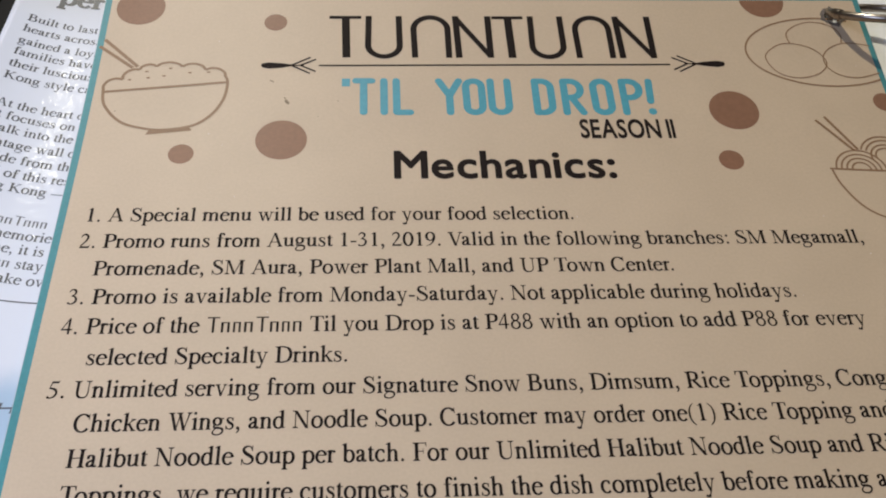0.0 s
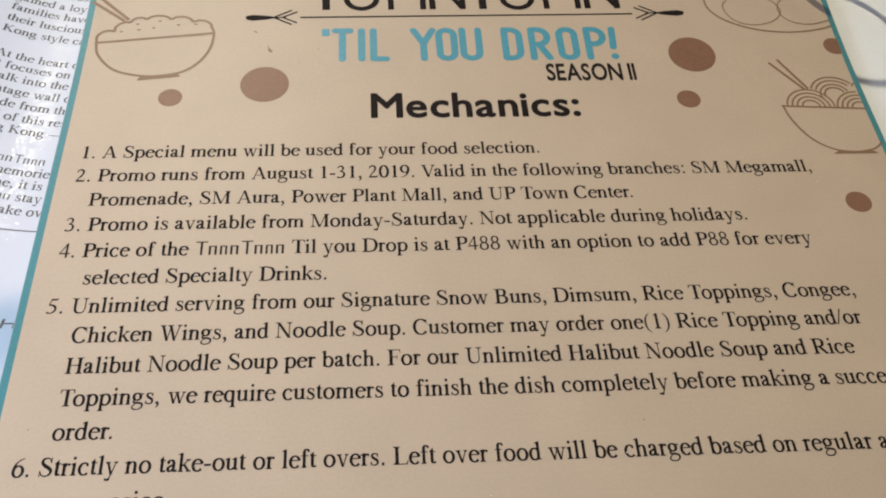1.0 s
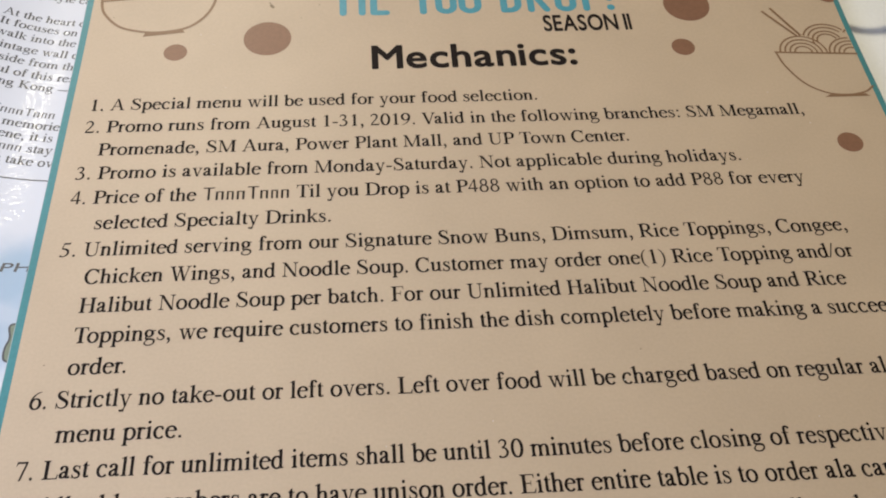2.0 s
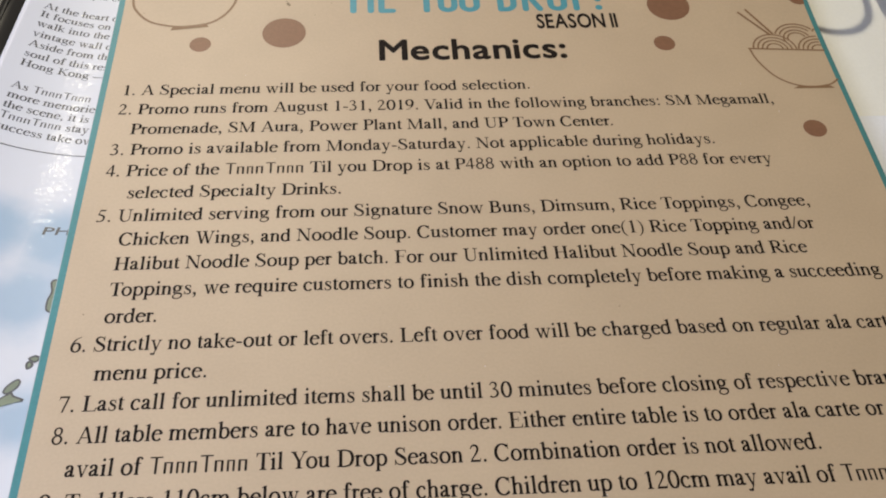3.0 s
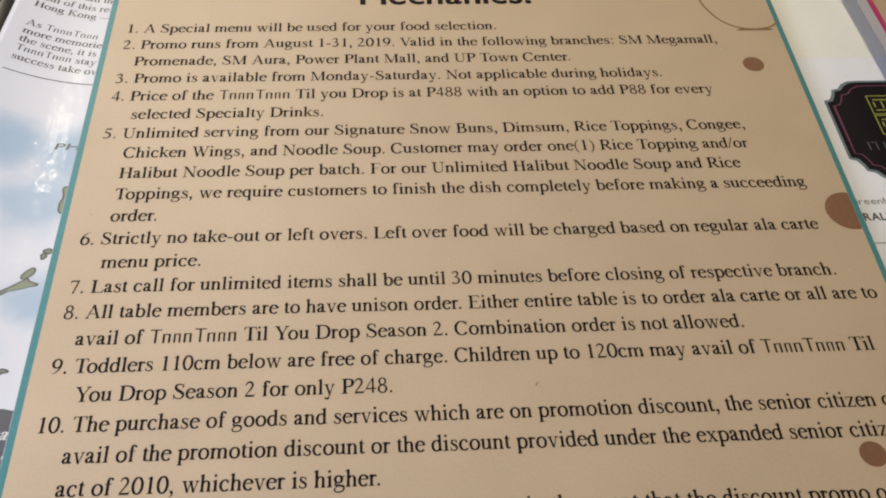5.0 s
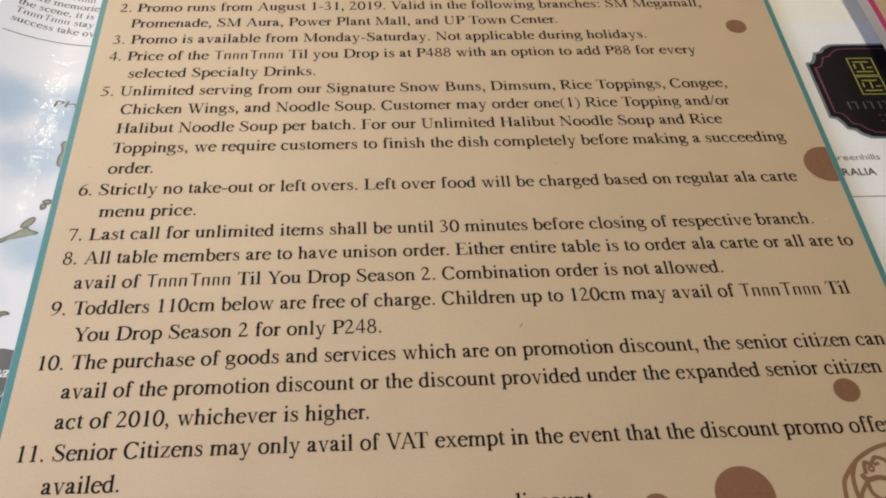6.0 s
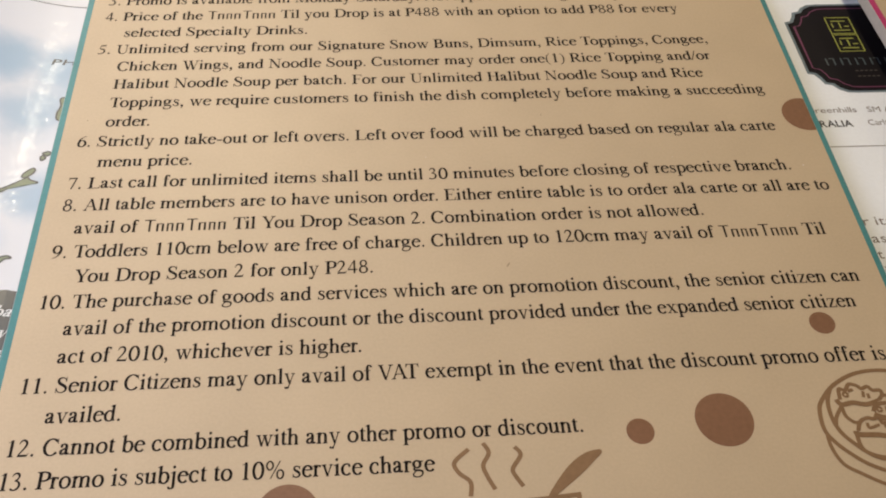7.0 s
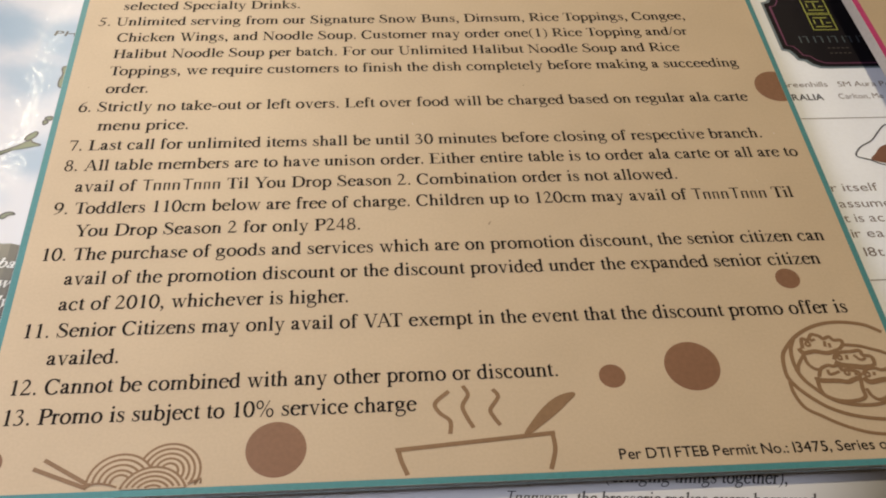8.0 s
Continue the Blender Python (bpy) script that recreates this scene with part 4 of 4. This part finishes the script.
def steamer():
    """A bamboo steamer of four frilled dumplings, running off under the border."""
    s = []

    def line(width, *pts):
        pts = [(x + 1.2, y + 0.2) for x, y in pts]
        run = [p for p in smooth(pts, 5) if p[0] < CX1 - 2.0]
        if len(run) > 1:
            s.append(stroke(run, width * 1.15))
    line(0.85, (105.0, -178.0), (101.0, -175.5), (97.2, -173.2), (91.2, -172.2), (85.4, -173.0), (80.1, -175.7), (76.3, -179.5), (75.0, -182.1), (74.6, -186.7), (75.9, -189.8), (78.4, -192.8), (81.8, -195.7), (86.4, -197.8), (92.0, -199.0), (98.0, -199.2), (104.0, -198.4))
    line(0.85, (79.3, -176.2), (77.6, -179.6), (77.2, -183.7), (77.9, -187.3), (80.0, -190.4), (83.3, -193.6), (87.2, -195.0), (91.3, -195.4), (95.0, -194.9), (99.0, -193.2), (104.0, -189.6))
    line(0.8, (90.3, -178.8), (94.2, -179.3), (96.6, -180.2), (99.0, -181.1), (102.0, -183.0))
    line(0.75, (74.8, -188.4), (74.9, -191.7), (76.3, -195.4), (79.4, -197.7), (83.6, -200.3), (89.0, -202.4), (95.0, -203.2))
    # frilled tops, their thick lower rims, and the wrappers below
    line(0.8, (80.5, -179.5), (81.0, -176.8), (82.4, -177.1), (83.7, -175.6), (85.4, -176.1), (86.2, -176.9), (87.7, -176.4), (88.6, -177.4), (90.3, -177.5), (90.3, -178.8), (89.0, -180.1))
    line(1.05, (79.6, -179.4), (80.4, -180.8), (83.1, -180.4), (86.0, -181.0), (89.0, -180.2))
    line(0.75, (80.3, -181.0), (80.4, -183.6), (81.6, -185.2), (82.8, -185.5))
    line(0.75, (80.2, -181.3), (78.3, -183.8), (77.6, -185.8))
    line(0.85, (87.0, -182.9), (87.9, -181.4), (89.6, -180.9), (91.9, -180.8), (93.8, -180.6), (94.2, -181.9), (95.9, -182.3), (96.3, -183.6), (96.0, -185.0))
    line(1.3, (86.9, -183.6), (88.5, -184.5), (91.4, -185.0), (93.5, -185.3), (96.0, -185.1))
    line(0.8, (82.0, -187.5), (83.1, -185.3), (85.0, -184.4), (86.2, -184.7), (87.6, -184.5), (88.0, -185.8), (89.8, -185.9), (91.7, -186.7), (91.5, -188.0))
    line(1.1, (81.4, -187.5), (81.9, -188.4), (86.2, -188.7), (88.3, -189.1), (90.2, -188.4), (91.9, -188.0))
    line(0.85, (81.4, -188.0), (81.3, -191.0), (82.3, -192.8), (85.3, -194.1), (88.8, -194.1), (91.0, -193.2), (91.1, -191.0), (91.5, -188.5))
    line(0.8, (92.5, -187.5), (93.5, -186.0), (95.6, -185.6), (97.2, -186.2), (99.0, -186.0), (100.2, -187.6))
    line(1.2, (92.3, -188.0), (93.4, -189.3), (96.2, -188.9), (100.0, -188.4))
    line(0.75, (92.0, -191.0), (92.6, -193.0), (94.3, -194.1), (97.6, -192.6))
    # folds in the frills
    for x, y in ((82.1, -178.3), (88.5, -182.4), (88.9, -186.6), (93.5, -187.3)):
        line(0.5, *arc(x, y, 0.55, 0.55, 0, 350, 8))
    for fold in (((82.9, -177.4), (84.2, -177.0)), ((86.3, -177.6), (86.0, -179.2)), ((87.2, -178.2), (87.2, -179.5)), ((90.3, -181.7), (90.1, -183.0)), ((92.0, -181.8), (93.3, -183.2), (94.6, -182.7)),
                 ((84.6, -185.6), (84.8, -186.9), (87.2, -186.2)), ((91.1, -185.9), (90.8, -187.4)), ((95.2, -186.6), (95.1, -187.6))):
        line(0.65, *fold)
    printed("steamer_drawing", join(s), LINE_BROWN, 0.09)


for draw in (rice_bowl, noodle_bowl, bun_plate, low_noodles, soup_bowl, steamer):
    draw()

# crumbs and smudges on the film
rnd = random.Random(8)


def torn_rim():
    """The film, torn and whitened round the hole."""
    inner = arc(HOLE[0], HOLE[1], HOLE[2] - 0.25, HOLE[2] - 0.25, 0, 345, 23)
    outer = [(HOLE[0] + (x - HOLE[0]) * k, HOLE[1] + (y - HOLE[1]) * k) for (x, y), k in zip(inner, [rnd.uniform(1.25, 1.75) for _ in inner])]
    verts = [(x, y, 0.0) for x, y in inner] + [(x, y, -0.05) for x, y in outer]
    n = len(inner)
    printed("torn_rim", (verts, [(i, i + n, (i + 1) % n + n, (i + 1) % n) for i in range(n)]), SCUFF, 0.16, label="grey torn film round the hole")


torn_rim()
for x, y, a, b, turn in ((-58.5, 37.8, 0.75, 0.22, -35), (-54.3, 30.4, 0.9, 0.45, -60), (-54.9, 31.8, 0.35, 0.2, -50), (-41.5, 30.8, 0.22, 0.18, 0), (-46.3, 25.4, 0.18, 0.12, 0), (-96.6, 27.2, 0.2, 0.16, 0),
                         (12.0, -137.4, 0.75, 0.16, 60), (-96.6, -82.0, 0.2, 0.15, 0), (27.0, -84.0, 0.3, 0.1, 30), (-63.0, -168.0, 0.2, 0.2, 0)):
    pts = [(p[0] + rnd.uniform(-0.2, 0.2) * b, p[1] + rnd.uniform(-0.2, 0.2) * b) for p in arc(x, y, a, b, 0, 330, 11, turn)]
    printed("smudge", blob(pts), DIRT, 0.10)


for _ in range(26):
    x, y, a = rnd.uniform(-98, 98), rnd.uniform(-200, 62), rnd.uniform(0.10, 0.22)
    if any((x - dx) ** 2 + (y - dy) ** 2 < 60 for dx, dy, _ in DOTS):
        continue
    printed("dust_speck", blob(arc(x, y, a, a * rnd.uniform(0.4, 0.9), 0, 315, 7, rnd.uniform(0, 180))), DUST, 0.125)


# ---- the black menu book with a curled page, under the card ----
TURN, OX, OY = -3.4, -0.1275, 0.03
CA, SA = math.cos(radians(TURN)), math.sin(radians(TURN))


def book_z(x):
    u = max(0.0, (-0.104 - x) / 0.0245)
    return -0.0022 + 0.0054 * min(u, 1.25) ** 2


def on_book(u, v, up=0.0):
    """From millimetres along the page to the world, on its curled face."""
    x, y = OX + (u * CA - v * SA) * MM, OY + (u * SA + v * CA) * MM
    return x, y, book_z(x) + up * MM


book = tagged(empty("menu_book", -0.02, -0.1, -0.0107), "black menu book open at a white map page", "menu book")


def book_sheet(name, u0, u1, v0, v1, top, thick, mat, label=""):
    us = [u0 + 1.25 * i for i in range(80)] + [u0 + 100 + (u1 - u0 - 100) * i / 6 for i in range(7)]
    vs = [v0 + (v1 - v0) * i / 12 for i in range(13)]
    verts, faces = [], []
    for v in vs:
        verts += [on_book(u, v, top) for u in us]
    n, m = len(us), len(vs)
    for j in range(m - 1):
        for i in range(n - 1):
            a = j * n + i
            faces.append((a, a + 1, a + n + 1, a + n))
    ring = [i for i in range(n)] + [j * n + n - 1 for j in range(1, m)] + [(m - 1) * n + i for i in range(n - 2, -1, -1)] + [j * n for j in range(m - 2, 0, -1)]
    k = len(verts)
    verts = verts + [(x, y, max(z - thick * MM, -0.0107)) for x, y, z in verts]
    faces += [tuple(k + i for i in reversed(f)) for f in faces]
    for a, b in zip(ring, ring[1:] + ring[:1]):
        faces.append((b, a, k + a, k + b))
    ob = mesh_part(name, verts, faces, mat, book, label)
    for p in ob.data.polygons[:(n - 1) * (m - 1)]:
        p.use_smooth = True
    return ob


book_sheet("cover", -26, 229, -262, 62, -0.35, 16, COVER, "black plastic cover")
book_sheet("page", -2.5, 233, -258, 58, 0.0, 0.3, MAP_PAGE, "white map page in a clear sleeve")
ridge = [on_book(u, v, h) for v in (-262, -100, 62) for u, h in ((-9, -0.3), (-7.6, 0.9), (-6.2, 0.9), (-5.2, -0.3))]
mesh_part("spine_ridge", ridge, [(4 * j + i, 4 * j + i + 1, 4 * j + i + 5, 4 * j + i + 4) for j in range(2) for i in range(3)], COVER, book)


def on_page(name, shape, mat, up=0.05):
    return mesh_part(name, [on_book(v[0], v[1], up + (v[2] if len(v) > 2 else 0)) for v in shape[0]], shape[1], mat, book)


LEFT = ((27.6, "Built to last in the"), (23.6, "hearts across the"), (19.2, "gained a loyal"), (15.2, "families have come"), (11.0, "their luscious"), (6.8, "Kong style cafe"),
        (-1.6, "At the heart of it"), (-5.6, "It focuses on the"), (-9.9, "walk into the place"), (-14.5, "vintage wall decor"), (-19.0, "Aside from the food"), (-23.5, "soul of this rest"), (-27.6, "Hong Kong \u2014 the"),
        (-36.4, "As %s" % NAME), (-40.4, "more memories of"), (-44.4, "the scene, it is"), (-48.4, "%s stay" % NAME), (-52.6, "success take over"))
for v, body in LEFT:
    start, v = (2.2 if v < 0 else 1.6), v + (2.0 + 2.0 * (v - 6.8) / 20.8 if v > 0 else 0.8 if v > -30 else 0.2)
    on_page("page_text", placed(lettering(body, 3.85, 4.1, masked=NAME), start, v, -1.5), PAGE_INK)
on_page("page_heading", placed(lettering("per", 9.0, 9.0, "serif_bold"), 7.2, 41.4), PAGE_INK)
on_page("page_rule", stroke([(1.5 + k * 1.5, -57.4) for k in range(30)], 0.35), PAGE_INK)
on_page("map_text", placed(lettering("PHILIPPINES", 3.4, 3.5, "sans_book", 0.12, width=28.5), 21.2, -84.8, 4.5), PAGE_INK)


def island(points, width=0.35):
    on_page("island", blob(points), LEAF, 0.05)
    on_page("island_outline", stroke(points, width, closed=True), PAGE_INK, 0.07)


island(smooth([(27.2, -99.2), (28.2, -98.4), (30.2, -100.0), (30.6, -104.0), (30.0, -107.5), (28.0, -107.4), (27.5, -104.6), (27.9, -102.0)], 5, True), 0.45)
island(smooth([(11.5, -142.0), (16.5, -138.0), (21.3, -134.0), (24.9, -130.6), (25.8, -129.8), (26.5, -130.6), (28.7, -131.4), (27.1, -132.0), (24.1, -132.2), (20.9, -135.6), (16.5, -139.4), (12.1, -143.0)], 4, True), 0.45)
island(smooth([(24.2, -129.8), (24.6, -128.2), (26.2, -126.4), (27.0, -127.0), (26.5, -128.6), (25.1, -130.0)], 5, True), 0.4)
island(smooth([(27.4, -120.8), (28.6, -120.0), (29.6, -120.6), (28.8, -121.6)], 5, True), 0.5)
island(smooth([(27.2, -122.0), (28.0, -121.6), (28.5, -122.6), (27.6, -123.4)], 5, True), 0.5)
island(smooth([(25.0, -158.6), (25.7, -157.1), (27.3, -156.4), (28.4, -157.0), (27.0, -157.5), (26.1, -158.7)], 5, True), 0.45)
island(smooth([(33.6, -152.0), (34.4, -151.4), (35.4, -152.0), (34.4, -152.8)], 4, True), 0.4)


def wavy_band():
    top = [(u, -166.9 + 0.25 * math.sin(u * 1.7)) for u in range(8, 62, 2)]
    verts = [(u, v, 0) for u, v in top] + [(u, v - 42, 0) for u, v in top]
    n = len(top)
    on_page("slate_panel", (verts, [(i, i + n, i + n + 1, i + 1) for i in range(n - 1)]), SLATE, 0.04)


wavy_band()
for v, body, u in ((-174.6, "bar", 28.3), (-180.6, "w", 29.6), (-186.2, "ly", 30.5)):
    on_page("slate_text", placed(lettering(body, 4.6, 4.6, "serif", 0.32), u, v), CHALK, 0.08)

# the page's foot, in slanted type
BIG = ("Tuan" + "tuan",)
for u, v, body, wide in ((149.5, -235.8, "%s, the brasserie makes every borrowed" % BIG, 66.2), (149.2, -230.5, "recipe its own (bringing things together),", 61.6)):
    on_page("foot_text", placed(lettering(body, 3.9, 4.6, "serif", 0.34, masked=BIG, width=wide), u, v), PAGE_INK)


# ---- the printed leaflet beside, lower down ----
ZR = -11.0
leaf = tagged(empty("menu_sheet", 0.15, -0.05, -0.0158), "white printed menu sheet with a black badge", "menu")
sheet("paper", -60, -300, 262, 122, ZR, ZR - 4.8, WHITE, leaf, 2)


def on_leaf(name, shape, mat, up=0.05, label=""):
    return printed(name, shape, mat, ZR + up, leaf, label)


on_leaf("top_panel", bar(70, -9.6, 261, 121), CREAM, 0.03, "cream upper panel")


def badge_outline(grow):
    x0, x1, y0, y1 = 115.8 - grow, 162.0 + grow, -64.4 - grow, -22.0 + grow
    pts = []
    for sx, sy, px, py in ((1, 1, x0, y0), (-1, 1, x1, y0), (-1, -1, x1, y1), (1, -1, x0, y1)):
        q = [(0.0, 9.2), (2.0, 8.6), (3.2, 6.4), (3.9, 4.2), (6.1, 3.6), (7.6, 1.6), (10.0, 0.2), (13.0, 0.0)]
        q = [(px + sx * a, py + sy * b) for a, b in q]
        pts += q if sx * sy > 0 else q[::-1]
    return pts


on_leaf("badge_shadow", blob(badge_outline(0.8)), STEEL_BLUE, 0.05)
on_leaf("badge", blob(badge_outline(0.0)), BADGE, 0.07, "black badge with a thin pink line")
on_leaf("badge_line", stroke(badge_outline(-1.7), 0.4, closed=True), DIM_PINK, 0.09)


def emblem():
    s = []
    for y in (-36.7, -45.6):
        s.append(stroke([(128.9, y), (136.9, y), (136.9, y + 8.2), (128.9, y + 8.2)], 0.3, closed=True))
        s.append(bar(130.2, y + 1.5, 135.6, y + 1.9)), s.append(bar(130.4, y + 6.2, 135.2, y + 6.6))
        s.append(bar(130.2, y + 3.2, 130.6, y + 5.4)), s.append(bar(132.7, y + 2.6, 133.1, y + 5.8)), s.append(bar(134.2, y + 3.5, 135.8, y + 3.9))
    on_leaf("emblem", join(s), LIME, 0.09, "lime square emblem shapes")
    s = [bar(122.6 + 2.4 * k, -52.3, 123.1 + 2.4 * k, -48.9) for k in range(12)] + [bar(123.8 + 4.8 * k, -49.3, 125.4 + 4.8 * k, -48.9) for k in range(6)]
    on_leaf("badge_bars", join(s), DIM_BLUE, 0.09)
    s = [bar(130.6 + 1.5 * k, -55.3 - 2.6 * j, 131.6 + 1.5 * k, -54.8 - 2.6 * j) for j in (0, 1) for k in range(5)]
    on_leaf("badge_small_bars", join(s), DIM_BROWN, 0.09)


emblem()
for x, y, em, body, mat, bold, wide in ((108.3, -73.9, 3.4, "Greenhills", GREY_INK, 0, 15.6), (127.0, -73.9, 3.4, "SM Aura Pe", GREY_INK, 0, 17.0), (108.4, -80.0, 3.9, "TRALIA", PAGE_INK, 1, 12.3), (125.4, -79.6, 3.4, "Carlton, Me", GREY_INK, 0, 14.4),
                                        (108.0, -118.7, 4.5, "er itself", GREY_INK, 0, 16.6), (110.8, -124.9, 4.5, "assume", GREY_INK, 0, 15.4), (110.6, -130.4, 4.5, "t is ac", GREY_INK, 0, 11.6), (108.2, -136.0, 4.5, "eir ea", GREY_INK, 0, 12.0), (112.2, -142.7, 4.5, "18t", GREY_INK, 0, 5.6)):
    on_leaf("leaf_text", placed(lettering(body, em, em, "sans_bold" if bold else "sans", width=wide), x + 1.1, y), mat, 0.05)
on_leaf("leaf_rule", bar(100, -88.5, 230, -88.2), GREY_INK)
on_leaf("leaf_rule", bar(100, -151.0, 230, -150.7), GREY_INK)


def bowl_sketch():
    out = smooth([(123.6, -104.6), (126.0, -101.0), (130.2, -98.4), (133.6, -94.6), (137.0, -91.6), (142.0, -92.0), (145.0, -98.0), (143.0, -106.0), (136.0, -109.6), (130.4, -108.4), (127.2, -106.4)], 5, True)
    on_leaf("sketch_outline", stroke(out, 0.45, closed=True), PAGE_INK, 0.07)
    on_leaf("sketch_fill", blob(smooth([(127.6, -106.0), (129.6, -103.8), (131.6, -101.4), (134.6, -100.0), (139.0, -100.0), (142.0, -104.0), (136.0, -108.6), (130.6, -107.6)], 4, True)), RUST, 0.05)


bowl_sketch()


# ---- a second promo card, pink-edged, bowed up at its near edge ----
def second_card():
    other = tagged(empty("pink_edged_card", 0.2, 0, -0.011), "beige promo card with magenta rim and thick white edge", "menu card")

    def at(u, v, h):
        # u from the raised edge, v along it
        bow = 10.9 * max(0.0, 1 - u / 105) ** 2
        t = radians(2.0)
        x, y = u * math.cos(t) - v * math.sin(t), u * math.sin(t) + v * math.cos(t)
        return ((133.3 + x) * MM, y * MM, (ZR + 0.12 + bow + h) * MM)

    def slab(name, u0, u1, v0, v1, h0, h1, mat, label):
        us, vs = [u0 + (u1 - u0) * i / 20 for i in range(21)], (v0, v1)
        verts = [at(u, v, h) for h in (h0, h1) for v in vs for u in us]
        n, f = 21, []
        for i in range(20):
            f += [(i + 1, i, n + i, n + i + 1), (2 * n + i, 2 * n + i + 1, 3 * n + i + 1, 3 * n + i), (i, i + 1, 2 * n + i + 1, 2 * n + i), (n + i + 1, n + i, 3 * n + i, 3 * n + i + 1)]
        f += [(n, 0, 2 * n, 3 * n), (n - 1, 2 * n - 1, 4 * n - 1, 3 * n - 1)]
        mesh_part(name, verts, f, mat, other, label)
    slab("board", 0, 200, -112, 112, 0, 4.0, EDGE_WHITE, "white board edge")
    slab("rim", 0.1, 199.9, -111.9, 111.9, 4.0, 4.03, PINK, "magenta printed rim")
    slab("panel", 2.3, 198.3, -110.3, 110.3, 4.03, 4.06, BEIGE, "beige printed panel")


second_card()


# ---- the binder ring through the card ----
def ring():
    bm = bmesh.new()
    c, r, w = Vector((0.1107, 0.0635, 0.0042)), 0.0155, 0.00115
    e1, e2 = Vector((1, 0, 0)), Vector((0, -0.84, 0.543))
    e3 = e1.cross(e2)
    n, m = 72, 12
    rows = []
    for i in range(n):
        a = 2 * math.pi * i / n
        d = e1 * math.cos(a) + e2 * math.sin(a)
        rows.append([bm.verts.new(c + d * r + (d * math.cos(2 * math.pi * j / m) + e3 * math.sin(2 * math.pi * j / m)) * w) for j in range(m)])
    for i in range(n):
        for j in range(m):
            bm.faces.new((rows[i][j], rows[(i + 1) % n][j], rows[(i + 1) % n][(j + 1) % m], rows[i][(j + 1) % m])).smooth = True
    whole = empty("binder_ring", 0, 0, 0)
    part("wire", bm, STEEL, whole)
    for a0, a1 in ((158, 176), (-8, 8)):
        bm, rows, m = bmesh.new(), [], 14
        for i in range(7):
            a = radians(a0 + (a1 - a0) * i / 6)
            d = e1 * math.cos(a) + e2 * math.sin(a)
            k = w * (1.05 if i in (0, 6) else 1.32)
            rows.append([bm.verts.new(c + d * r + (d * math.cos(2 * math.pi * j / m) + e3 * math.sin(2 * math.pi * j / m)) * k) for j in range(m)])
        for i in range(6):
            for j in range(m):
                bm.faces.new((rows[i][j], rows[i + 1][j], rows[i + 1][(j + 1) % m], rows[i][(j + 1) % m])).smooth = True
        bm.faces.new(rows[0][::-1])
        bm.faces.new(rows[-1])
        part("knuckle", bm, STEEL, whole)
    tagged(whole, "worn steel binder ring threaded through the card's hole", "ring")


ring()
